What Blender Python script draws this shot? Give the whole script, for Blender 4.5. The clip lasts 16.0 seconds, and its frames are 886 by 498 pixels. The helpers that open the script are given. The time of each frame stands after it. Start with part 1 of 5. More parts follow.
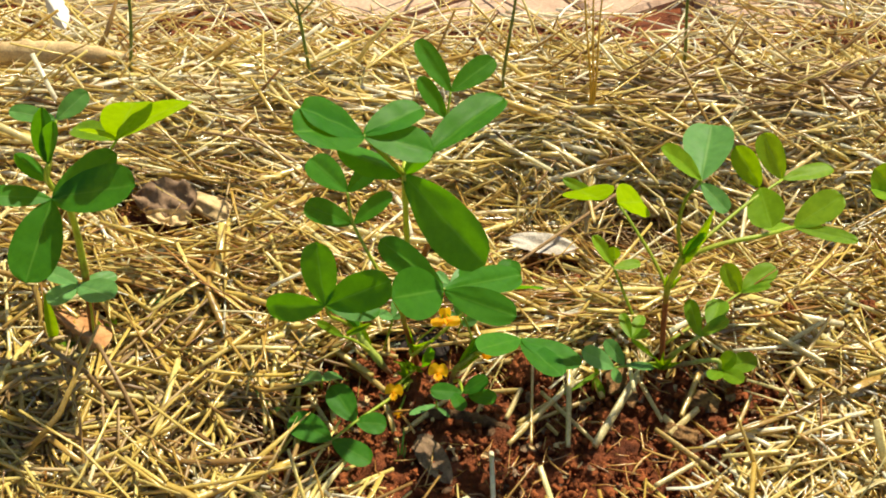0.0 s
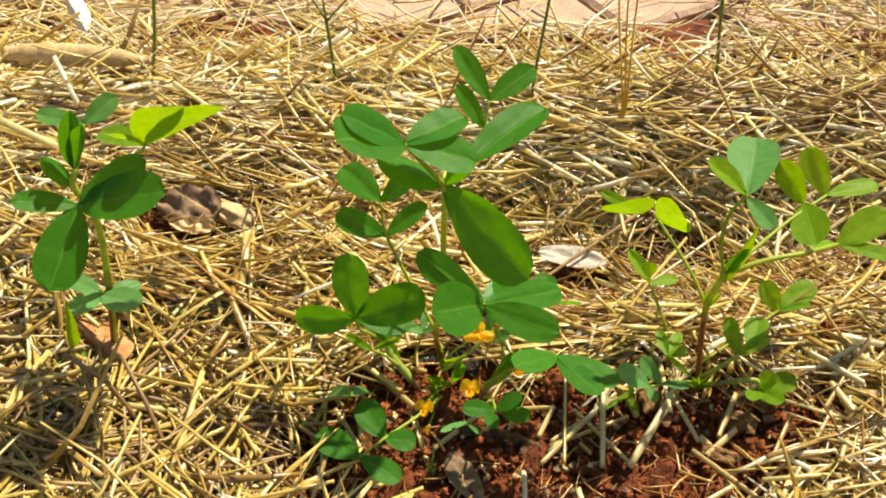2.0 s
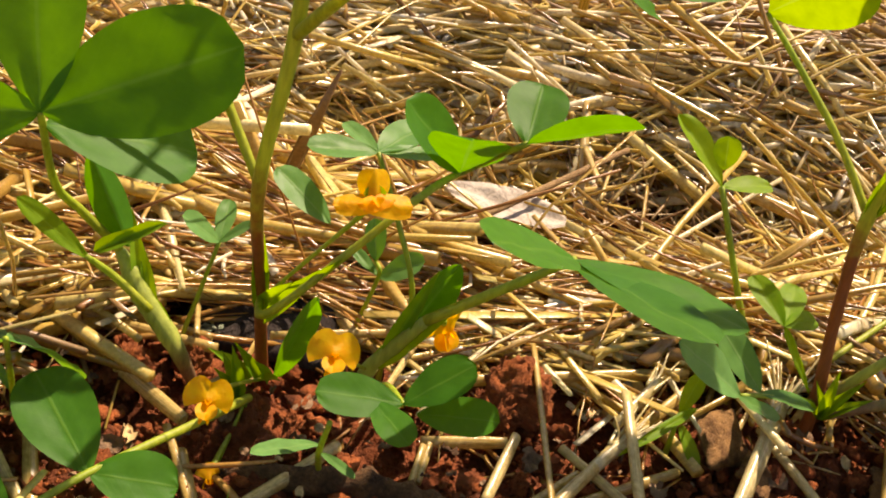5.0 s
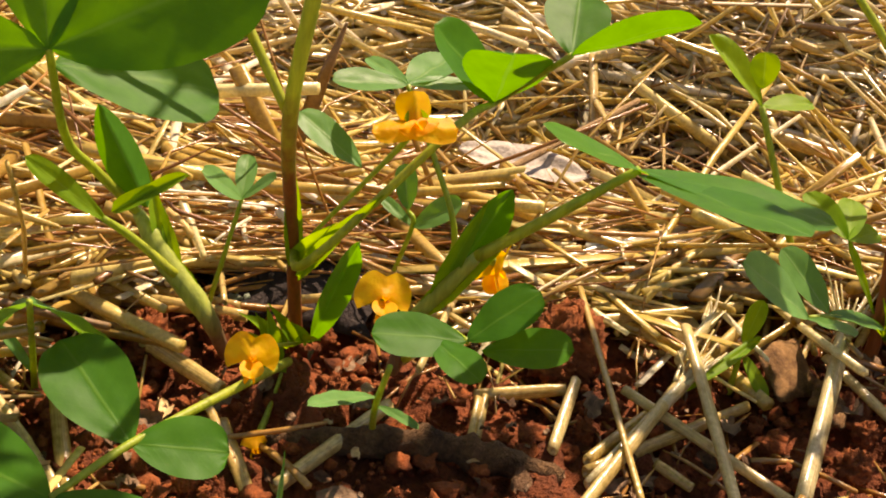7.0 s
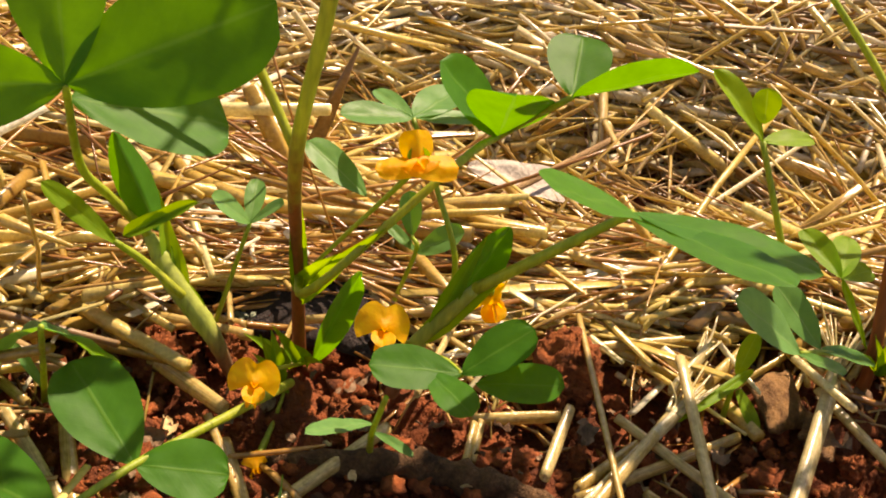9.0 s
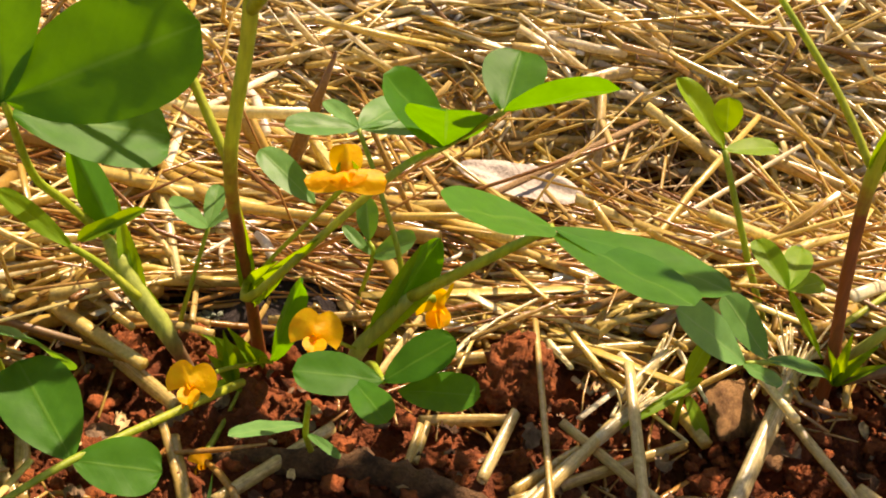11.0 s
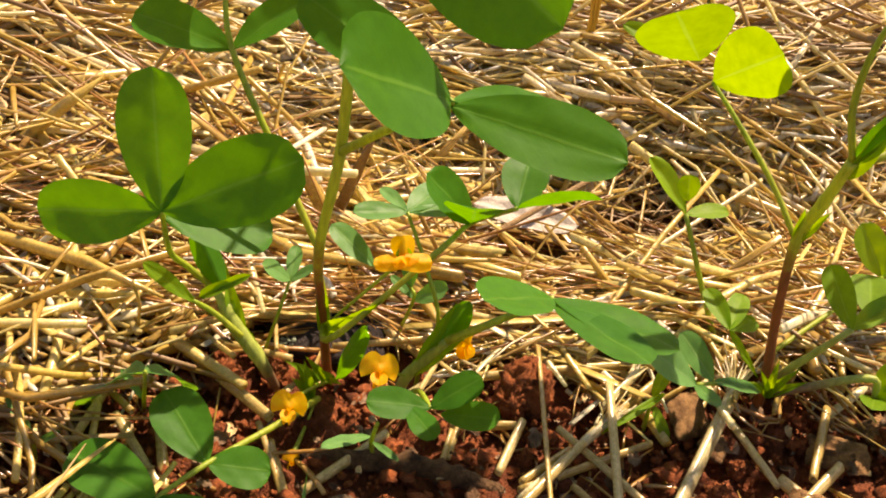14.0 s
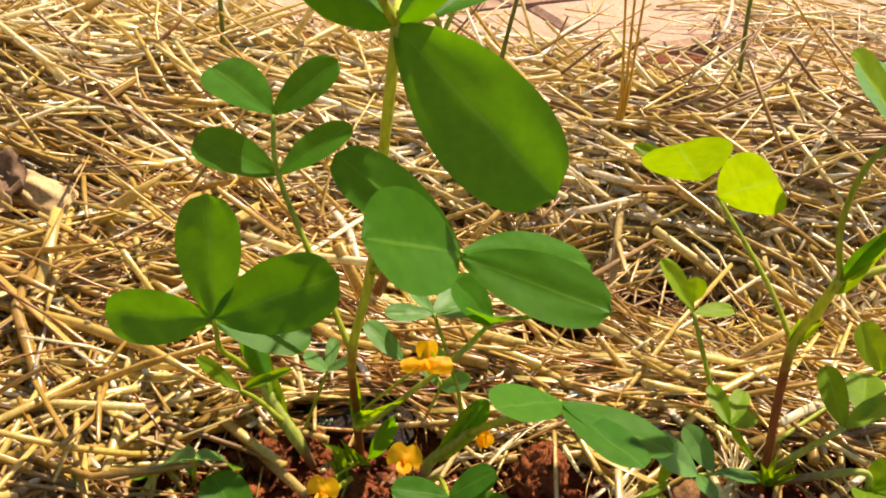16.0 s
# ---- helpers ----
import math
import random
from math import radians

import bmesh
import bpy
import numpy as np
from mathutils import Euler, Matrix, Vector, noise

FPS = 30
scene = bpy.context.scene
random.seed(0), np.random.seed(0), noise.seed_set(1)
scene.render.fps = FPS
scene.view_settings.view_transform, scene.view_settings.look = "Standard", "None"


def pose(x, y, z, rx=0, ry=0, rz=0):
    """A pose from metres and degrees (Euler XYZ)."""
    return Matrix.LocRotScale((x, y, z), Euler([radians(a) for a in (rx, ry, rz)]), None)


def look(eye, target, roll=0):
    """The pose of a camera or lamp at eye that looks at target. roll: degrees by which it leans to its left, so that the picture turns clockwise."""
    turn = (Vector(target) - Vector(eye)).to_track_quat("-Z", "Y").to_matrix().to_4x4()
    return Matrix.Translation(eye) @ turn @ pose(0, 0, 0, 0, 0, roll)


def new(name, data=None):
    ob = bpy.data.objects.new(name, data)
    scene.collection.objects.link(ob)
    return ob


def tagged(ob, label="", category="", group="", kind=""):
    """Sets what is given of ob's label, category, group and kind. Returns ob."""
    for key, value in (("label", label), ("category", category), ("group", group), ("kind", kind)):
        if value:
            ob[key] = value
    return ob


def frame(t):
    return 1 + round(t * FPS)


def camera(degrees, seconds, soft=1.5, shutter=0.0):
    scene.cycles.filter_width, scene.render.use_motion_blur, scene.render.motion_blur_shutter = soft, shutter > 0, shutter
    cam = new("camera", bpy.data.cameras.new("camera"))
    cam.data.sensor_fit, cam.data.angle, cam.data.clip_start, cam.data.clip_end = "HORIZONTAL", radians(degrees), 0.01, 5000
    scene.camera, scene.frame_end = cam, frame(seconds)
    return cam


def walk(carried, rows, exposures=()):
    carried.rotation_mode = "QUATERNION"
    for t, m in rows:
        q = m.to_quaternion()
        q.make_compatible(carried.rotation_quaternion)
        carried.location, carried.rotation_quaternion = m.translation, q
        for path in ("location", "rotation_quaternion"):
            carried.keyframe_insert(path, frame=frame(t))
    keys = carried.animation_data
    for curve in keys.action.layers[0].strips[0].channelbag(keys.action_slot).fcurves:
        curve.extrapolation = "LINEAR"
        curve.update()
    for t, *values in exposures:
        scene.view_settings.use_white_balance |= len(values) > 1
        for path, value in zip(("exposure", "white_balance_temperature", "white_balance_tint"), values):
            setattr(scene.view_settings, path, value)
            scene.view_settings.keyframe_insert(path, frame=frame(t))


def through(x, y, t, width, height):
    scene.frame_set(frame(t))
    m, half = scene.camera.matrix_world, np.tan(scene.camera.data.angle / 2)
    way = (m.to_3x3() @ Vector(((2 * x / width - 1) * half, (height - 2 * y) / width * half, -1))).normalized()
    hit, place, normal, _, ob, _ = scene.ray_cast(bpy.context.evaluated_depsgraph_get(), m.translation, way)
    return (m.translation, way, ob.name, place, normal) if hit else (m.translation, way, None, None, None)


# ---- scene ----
cam = camera(43.33, 16.0, 1.9)
PATH = [
    (0, 0.0203, 0.0134, 0.4900, 48.84, -0.30, 1.96),
    (0.5, 0.0079, 0.0156, 0.4898, 48.81, -0.82, 2.04),
    (1, 0.0042, 0.0207, 0.4876, 48.88, -1.18, 2.38),
    (1.5, 0.0038, 0.0241, 0.4854, 49.01, -0.87, 2.40),
    (2, 0.0034, 0.0264, 0.4808, 49.27, -0.80, 2.58),
    (2.5, 0.0044, 0.0379, 0.4567, 49.95, -1.14, 2.64),
    (3, 0.0015, 0.0857, 0.3808, 52.77, -1.86, 0.90),
    (3.5, -0.0009, 0.1273, 0.3010, 55.92, -4.89, -1.82),
    (3.7, -0.0008, 0.1507, 0.2680, 57.19, -7.60, -1.67),
    (5.8, -0.0134, 0.2498, 0.1616, 61.38, -10.22, -4.96),
    (6, -0.0132, 0.2497, 0.1571, 61.83, -9.12, -5.31),
    (6.5, -0.0127, 0.2496, 0.1499, 60.79, -7.11, -5.88),
    (7, -0.0195, 0.2478, 0.1493, 61.30, -7.04, -7.37),
    (7.5, -0.0187, 0.2476, 0.1537, 60.74, -7.23, -6.81),
    (8, -0.0208, 0.2482, 0.1535, 60.93, -7.87, -6.90),
    (8.5, -0.0201, 0.2482, 0.1579, 60.85, -8.42, -6.35),
    (8.7, -0.0190, 0.2474, 0.1588, 60.84, -8.28, -6.13),
    (10.8, -0.0013, 0.2401, 0.1698, 59.50, -6.86, -3.76),
    (11, 0.0086, 0.2408, 0.1714, 59.36, -6.85, -2.28),
    (11.5, 0.0286, 0.2324, 0.1700, 60.31, -4.38, 0.21),
    (12, 0.0396, 0.2303, 0.1693, 59.53, -3.36, 0.94),
    (12.5, 0.0266, 0.2283, 0.1760, 58.90, -4.10, -1.45),
    (13, 0.0134, 0.2224, 0.1912, 58.88, -4.89, -1.07),
    (13.5, 0.0091, 0.2110, 0.1996, 58.78, -5.27, -1.24),
    (14, -0.0112, 0.1871, 0.2383, 56.64, -7.13, -2.40),
    (14.5, -0.0163, 0.1688, 0.2638, 56.49, -7.60, -2.85),
    (15, -0.0147, 0.1742, 0.2822, 57.71, -6.89, -0.81),
    (15.5, -0.0045, 0.1767, 0.2742, 57.88, -6.32, -0.55),
    (16, -0.0072, 0.1711, 0.2772, 57.70, -6.50, 0.46),
]
walk(cam, [(t, pose(x, y, z, rx, ry, rz)) for t, x, y, z, rx, ry, rz in PATH],
     ((0.0, 0.84, 7050, 3), (2.5, 0.90, 7150, 8), (6.0, 0.92, 8350, 26), (13.0, 1.08, 8350, 25), (16.0, 0.93, 7600, 21)))

# ---- daylight ----
SUN = Vector((0.44, 0.42, 1.0)).normalized()
world = bpy.data.worlds.new("sky")
scene.world = world
world.use_nodes = True
wn = world.node_tree
sky = wn.nodes.new("ShaderNodeTexSky")
sky.sky_type = "NISHITA"
sky.sun_disc = False
sky.sun_elevation = math.asin(SUN.z)
sky.sun_rotation = math.atan2(SUN.x, SUN.y)
wn.links.new(sky.outputs[0], wn.nodes["Background"].inputs[0])
wn.nodes["Background"].inputs[1].default_value = 0.082
sun_data = bpy.data.lights.new("sun", "SUN")
sun_data.energy, sun_data.angle, sun_data.color = 5.0, radians(1.0), (1.0, 0.93, 0.80)
sun = new("sun", sun_data)
sun.matrix_world = look(SUN * 10, (0, 0, 0))


# ---- materials ----
def material(name):
    m = bpy.data.materials.new(name)
    m.use_nodes = True
    t = m.node_tree
    return m, t, t.nodes["Principled BSDF"]


def node(t, kind, **values):
    n = t.nodes.new(kind)
    for key, value in values.items():
        n.inputs[key].default_value = value
    return n


def ramp(t, source, *stops):
    n = t.nodes.new("ShaderNodeValToRGB")
    els = n.color_ramp.elements
    while len(els) < len(stops):
        els.new(0.5)
    for e, (at, col) in zip(els, stops):
        e.position, e.color = at, (*col, 1)
    t.links.new(source, n.inputs[0])
    return n.outputs[0]


def noise_of(t, scale, detail=4.0, rough=0.6, where="Object", stretch=None):
    c = t.nodes.new("ShaderNodeTexCoord")
    n = node(t, "ShaderNodeTexNoise", Scale=scale, Detail=detail, Roughness=rough)
    src = c.outputs[where]
    if stretch:
        mp = t.nodes.new("ShaderNodeMapping")
        mp.inputs["Scale"].default_value = stretch
        t.links.new(src, mp.inputs[0])
        src = mp.outputs[0]
    t.links.new(src, n.inputs["Vector"])
    return n.outputs[0]


def mixed(t, kind, fac, a, b):
    n = t.nodes.new("ShaderNodeMix")
    n.data_type, n.blend_type = "RGBA", kind
    for socket, v in ((n.inputs[0], fac), (n.inputs[6], a), (n.inputs[7], b)):
        if isinstance(v, (int, float)):
            socket.default_value = v
        elif isinstance(v, tuple):
            socket.default_value = (*v, 1)
        else:
            t.links.new(v, socket)
    return n.outputs[2]


def maths(t, kind, a, b=None):
    n = t.nodes.new("ShaderNodeMath")
    n.operation = kind
    for socket, v in zip(n.inputs, (a, b)):
        if v is None:
            continue
        if isinstance(v, (int, float)):
            socket.default_value = v
        else:
            t.links.new(v, socket)
    return n.outputs[0]


def bump(t, bsdf, height, strength, distance):
    n = node(t, "ShaderNodeBump", Strength=strength, Distance=distance)
    t.links.new(height, n.inputs["Height"])
    t.links.new(n.outputs[0], bsdf.inputs["Normal"])
    return n.outputs[0]


def leaf_material(name, top, through, vein, share, gloss=0.5):
    """A thin leaf: what it reflects and what shines through, a pale midrib and side veins laid on its UV."""
    m, t, b = material(name)
    uv = t.nodes.new("ShaderNodeUVMap")
    xy = t.nodes.new("ShaderNodeSeparateXYZ")
    t.links.new(uv.outputs[0], xy.inputs[0])
    side = maths(t, "ABSOLUTE", maths(t, "SUBTRACT", xy.outputs[0], 0.5))
    rib = ramp(t, side, (0.0, (1, 1, 1)), (0.012, (0.8, 0.8, 0.8)), (0.030, (0, 0, 0)))
    wave = maths(t, "FRACT", maths(t, "MULTIPLY", maths(t, "SUBTRACT", xy.outputs[1], maths(t, "MULTIPLY", side, 0.55)), 9.0))
    lines = ramp(t, maths(t, "ABSOLUTE", maths(t, "SUBTRACT", wave, 0.5)), (0.0, (1, 1, 1)), (0.10, (0, 0, 0)))
    info = t.nodes.new("ShaderNodeObjectInfo")
    tone = ramp(t, info.outputs["Random"], (0.0, (0.82, 0.86, 0.75)), (1.0, (1.15, 1.10, 1.2)))
    mottle = ramp(t, noise_of(t, 260.0), (0.3, (0.86, 0.88, 0.84)), (0.7, (1.1, 1.08, 1.1)))
    spots = ramp(t, noise_of(t, 420.0, 2.0), (0.70, (0, 0, 0)), (0.76, (1, 1, 1)))
    col = mixed(t, "MULTIPLY", 1.0, mixed(t, "MULTIPLY", 1.0, top, tone), mottle)
    col = mixed(t, "MIX", mixed(t, "MULTIPLY", 1.0, lines, (0.09, 0.09, 0.09)), col, vein)
    col = mixed(t, "MIX", mixed(t, "MULTIPLY", 1.0, rib, (0.6, 0.6, 0.6)), col, vein)
    col = mixed(t, "MIX", mixed(t, "MULTIPLY", 1.0, spots, (0.10, 0.10, 0.10)), col, (0.25, 0.2, 0.08))
    thr = mixed(t, "MULTIPLY", 1.0, mixed(t, "MULTIPLY", 1.0, through, tone), mottle)
    thr = mixed(t, "MIX", mixed(t, "MULTIPLY", 1.0, rib, (0.5, 0.5, 0.5)), thr, vein)
    t.links.new(col, b.inputs["Base Color"])
    b.inputs["Roughness"].default_value = gloss
    b.inputs["Specular IOR Level"].default_value = 0.17
    height = mixed(t, "MIX", 0.5, noise_of(t, 900.0, 3.0), mixed(t, "ADD", 0.25, rib, lines))
    bump(t, b, height, 0.25, 0.0003)
    tr = t.nodes.new("ShaderNodeBsdfTranslucent")
    t.links.new(thr, tr.inputs["Color"])
    mix = t.nodes.new("ShaderNodeMixShader")
    mix.inputs[0].default_value = share
    t.links.new(b.outputs[0], mix.inputs[1])
    t.links.new(tr.outputs[0], mix.inputs[2])
    t.links.new(mix.outputs[0], t.nodes["Material Output"].inputs[0])
    return m


def stalk_material(name, low, high, start=0.3, end=0.7, clear=0.12):
    """A fleshy stalk whose colour runs from its foot to its head along its own UV."""
    m, t, b = material(name)
    uv = t.nodes.new("ShaderNodeUVMap")
    xy = t.nodes.new("ShaderNodeSeparateXYZ")
    t.links.new(uv.outputs[0], xy.inputs[0])
    run = maths(t, "ADD", xy.outputs[1], maths(t, "MULTIPLY", maths(t, "SUBTRACT", noise_of(t, 160.0), 0.5), 0.22))
    col = ramp(t, run, (start, low), (end, high))
    col = mixed(t, "MULTIPLY", 1.0, col, ramp(t, noise_of(t, 700.0, 3.0, 0.6, "Object", (1, 1, 0.15)), (0.3, (0.72, 0.75, 0.7)), (0.7, (1.2, 1.2, 1.15))))
    t.links.new(col, b.inputs["Base Color"])
    b.inputs["Roughness"].default_value = 0.45
    bump(t, b, noise_of(t, 1500.0, 3.0, 0.6, "Object", (1, 1, 0.1)), 0.4, 0.0004)
    tr = t.nodes.new("ShaderNodeBsdfTranslucent")
    t.links.new(col, tr.inputs["Color"])
    mix = t.nodes.new("ShaderNodeMixShader")
    mix.inputs[0].default_value = clear
    t.links.new(b.outputs[0], mix.inputs[1])
    t.links.new(tr.outputs[0], mix.inputs[2])
    t.links.new(mix.outputs[0], t.nodes["Material Output"].inputs[0])
    return m


def straw_material(name, *stops, gloss=0.23, joined=True, clear=0.36):
    """Dry straw: a tone for each stalk, fibres along it, grey and brown stains."""
    m, t, b = material(name)
    if joined:
        each = t.nodes.new("ShaderNodeNewGeometry").outputs["Random Per Island"]
    else:
        each = t.nodes.new("ShaderNodeObjectInfo").outputs["Random"]
    col = ramp(t, each, *stops)
    fib = ramp(t, noise_of(t, 900.0, 3.0), (0.3, (0.74, 0.70, 0.62)), (0.7, (1.12, 1.12, 1.12)))
    col = mixed(t, "MULTIPLY", 0.8, col, fib)
    if not joined:
        grain = ramp(t, noise_of(t, 3.0, 3.0, 0.6, "UV", (14, 1.2, 1)), (0.35, (0.66, 0.60, 0.5)), (0.65, (1.12, 1.12, 1.1)))
        col = mixed(t, "MULTIPLY", 0.9, col, grain)
    patch = ramp(t, noise_of(t, 230.0, 4.0, 0.7), (0.28, (0.66, 0.56, 0.42)), (0.48, (1.0, 1.0, 1.0)), (0.8, (1.16, 1.18, 1.22)))
    col = mixed(t, "MULTIPLY", 0.75, col, patch)
    stain = ramp(t, noise_of(t, 60.0, 4.0), (0.50, (0, 0, 0)), (0.68, (1, 1, 1)))
    col = mixed(t, "MIX", mixed(t, "MULTIPLY", 1.0, stain, (0.28, 0.28, 0.28)), col, (0.30, 0.16, 0.055))
    t.links.new(col, b.inputs["Base Color"])
    b.inputs["Roughness"].default_value = gloss
    b.inputs["Specular IOR Level"].default_value = 1.0
    bump(t, b, noise_of(t, 2200.0, 2.0), 0.3, 0.0003)
    tr = t.nodes.new("ShaderNodeBsdfTranslucent")
    t.links.new(col, tr.inputs["Color"])
    mix = t.nodes.new("ShaderNodeMixShader")
    mix.inputs[0].default_value = clear
    t.links.new(b.outputs[0], mix.inputs[1])
    t.links.new(tr.outputs[0], mix.inputs[2])
    t.links.new(mix.outputs[0], t.nodes["Material Output"].inputs[0])
    return m


def rough_material(name, dark, light, scale, depth, rough=0.9, fine=None):
    """Earth, bark, dry leaf or stone: two tones at two scales with relief."""
    m, t, b = material(name)
    big = noise_of(t, scale, 5.0, 0.65)
    small = noise_of(t, fine or scale * 7, 4.0, 0.7)
    col = ramp(t, big, (0.30, dark), (0.72, light))
    col = mixed(t, "MULTIPLY", 0.85, col, ramp(t, small, (0.25, (0.5, 0.5, 0.5)), (0.75, (1.35, 1.3, 1.25))))
    t.links.new(col, b.inputs["Base Color"])
    b.inputs["Roughness"].default_value = rough
    b.inputs["Specular IOR Level"].default_value = 0.2
    bump(t, b, small, 0.9, depth)
    return m


LEAF = leaf_material("leaf_green", (0.036, 0.160, 0.011), (0.14, 0.37, 0.003), (0.12, 0.28, 0.03), 0.45)
LEAF_YOUNG = leaf_material("leaf_young", (0.13, 0.27, 0.014), (0.32, 0.48, 0.005), (0.26, 0.42, 0.04), 0.50)
LEAF_WEED = leaf_material("leaf_weed", (0.110, 0.27, 0.075), (0.19, 0.42, 0.015), (0.24, 0.38, 0.12), 0.42, 0.42)
STEM = stalk_material("stem", (0.27, 0.080, 0.020), (0.48, 0.54, 0.05), 0.36, 0.47, 0.30)
STEM_YOUNG = stalk_material("stem_young", (0.29, 0.085, 0.020), (0.50, 0.56, 0.05), 0.50, 0.62, 0.32)
STALK = stalk_material("stalk_green", (0.40, 0.44, 0.04), (0.36, 0.46, 0.04), 0.3, 0.7, 0.4)
STALK_RED = stalk_material("stalk_red", (0.26, 0.15, 0.08), (0.40, 0.46, 0.09), 0.16, 0.36, 0.35)
GRASS = stalk_material("grass_stalk", (0.17, 0.18, 0.025), (0.13, 0.18, 0.02))
GRASS_DRY = stalk_material("grass_dry", (0.70, 0.38, 0.04), (0.66, 0.42, 0.08))


def petal_material():
    m, t, b = material("petal")
    col = ramp(t, noise_of(t, 300.0), (0.3, (0.97, 0.44, 0.003)), (0.7, (1.0, 0.62, 0.008)))
    t.links.new(col, b.inputs["Base Color"])
    b.inputs["Roughness"].default_value = 0.55
    bump(t, b, noise_of(t, 700.0, 3.0), 0.5, 0.0006)
    tr = t.nodes.new("ShaderNodeBsdfTranslucent")
    t.links.new(col, tr.inputs["Color"])
    mix = t.nodes.new("ShaderNodeMixShader")
    mix.inputs[0].default_value = 0.62
    t.links.new(b.outputs[0], mix.inputs[1])
    t.links.new(tr.outputs[0], mix.inputs[2])
    t.links.new(mix.outputs[0], t.nodes["Material Output"].inputs[0])
    return m


PETAL = petal_material()
TONES = ((0.0, (0.27, 0.145, 0.045)), (0.18, (0.51, 0.32, 0.070)), (0.5, (0.69, 0.51, 0.130)), (0.78, (0.78, 0.64, 0.215)), (0.92, (0.86, 0.77, 0.42)), (1.0, (0.92, 0.89, 0.74)))
STRAW = straw_material("straw", *TONES)
STRAW_ONE = straw_material("straw_single", (0.0, (0.58, 0.41, 0.13)), (0.5, (0.70, 0.53, 0.19)), (1.0, (0.78, 0.65, 0.32)), joined=False)
STRAW_PALE = straw_material("straw_bleached", (0.0, (0.72, 0.62, 0.29)), (1.0, (0.86, 0.79, 0.53)), joined=False)
STRAW_LIGHT = straw_material("straw_light", (0.0, (0.74, 0.54, 0.18)), (0.5, (0.82, 0.68, 0.32)), (1.0, (0.92, 0.88, 0.72)), gloss=0.22, clear=0.38)
STRAW_WHITE = straw_material("straw_white", (0.0, (0.80, 0.74, 0.56)), (1.0, (0.93, 0.92, 0.85)), gloss=0.25)
# straw tone darkened to carry shade, used where the mulch lies in shadow
STRAW_SHADED = straw_material("straw_shaded", (0.0, (0.25, 0.135, 0.045)), (0.6, (0.43, 0.27, 0.09)), (1.0, (0.56, 0.40, 0.16)), gloss=0.5)
STRAW_RED = straw_material("straw_russet", (0.0, (0.28, 0.115, 0.03)), (0.5, (0.50, 0.25, 0.06)), (1.0, (0.64, 0.41, 0.13)))
SOIL = rough_material("soil", (0.080, 0.022, 0.0085), (0.26, 0.070, 0.023), 60.0, 0.003, 0.85, 420.0)
CRUMB = rough_material("crumb", (0.110, 0.029, 0.010), (0.42, 0.118, 0.036), 170.0, 0.0012)
CLOD = rough_material("clod", (0.12, 0.034, 0.012), (0.46, 0.135, 0.042), 150.0, 0.0016)
TWIG_TAN = rough_material("dry_stalk", (0.20, 0.12, 0.055), (0.40, 0.26, 0.12), 160.0, 0.0008, 0.7)
BARK = rough_material("bark", (0.016, 0.012, 0.011), (0.075, 0.058, 0.052), 140.0, 0.0012, 0.85)
WOOD = rough_material("twig_bark", (0.040, 0.021, 0.011), (0.23, 0.125, 0.058), 160.0, 0.002)
FLAKE_BROWN = rough_material("bark_flake", (0.11, 0.050, 0.020), (0.40, 0.22, 0.085), 260.0, 0.0012, 0.7)
LICHEN = rough_material("lichen", (0.16, 0.20, 0.13), (0.38, 0.42, 0.32), 400.0, 0.0008)
DRY_GREY = rough_material("dry_leaf_grey", (0.36, 0.31, 0.25), (0.54, 0.49, 0.42), 110.0, 0.0006, 0.75)
DRY_BROWN = rough_material("dry_leaf_brown", (0.10, 0.058, 0.034), (0.30, 0.19, 0.11), 110.0, 0.0006, 0.7)
DRY_PALE = rough_material("dry_leaf_pale", (0.62, 0.54, 0.42), (0.82, 0.76, 0.66), 110.0, 0.0005, 0.6)
DRY_TAN = rough_material("dry_leaf_tan", (0.44, 0.29, 0.13), (0.62, 0.46, 0.24), 90.0, 0.0006, 0.6)
DRY_RUSSET = rough_material("dry_leaf_russet", (0.30, 0.13, 0.05), (0.55, 0.31, 0.14), 110.0, 0.0004, 0.32)
DRY_DARK = rough_material("dry_leaf_dark", (0.05, 0.026, 0.014), (0.17, 0.09, 0.045), 130.0, 0.0008, 0.8)
PAVER = rough_material("paver", (0.35, 0.225, 0.155), (0.50, 0.355, 0.26), 30.0, 0.0008, 0.85, 320.0)


# ---- building helpers ----
ORIGIN = {}


def thing(name, at, label, category, group="", kind=""):
    """An Empty at the base of a thing, which parents its parts."""
    ob = new(name)
    ob.empty_display_size = 0.01
    ob.location = at
    ORIGIN[ob.name] = Vector(at)
    return tagged(ob, label, category, group, kind)


def mesh_of(name, verts, faces, mat, uvs=None, smooth=True):
    me = bpy.data.meshes.new(name)
    me.from_pydata(verts, [], faces)
    me.materials.append(mat)
    if uvs is not None:
        layer = me.uv_layers.new(name="UVMap")
        idx = np.empty(len(me.loops), dtype=np.int32)
        me.loops.foreach_get("vertex_index", idx)
        layer.data.foreach_set("uv", np.asarray(uvs, dtype=np.float32)[idx].ravel())
    if smooth:
        me.polygons.foreach_set("use_smooth", np.ones(len(me.polygons), dtype=bool))
    me.update()
    return me


def part(name, built, mat, parent, label=""):
    """Links a built mesh (verts, faces, uvs in world places) as one part under a thing or a part."""
    verts, faces, uvs = built
    o = ORIGIN[parent.name]
    ob = new(name, mesh_of(name, [tuple(Vector(v) - o) for v in verts], faces, mat, uvs))
    ob.parent = parent
    ORIGIN[ob.name] = o
    return tagged(ob, label)


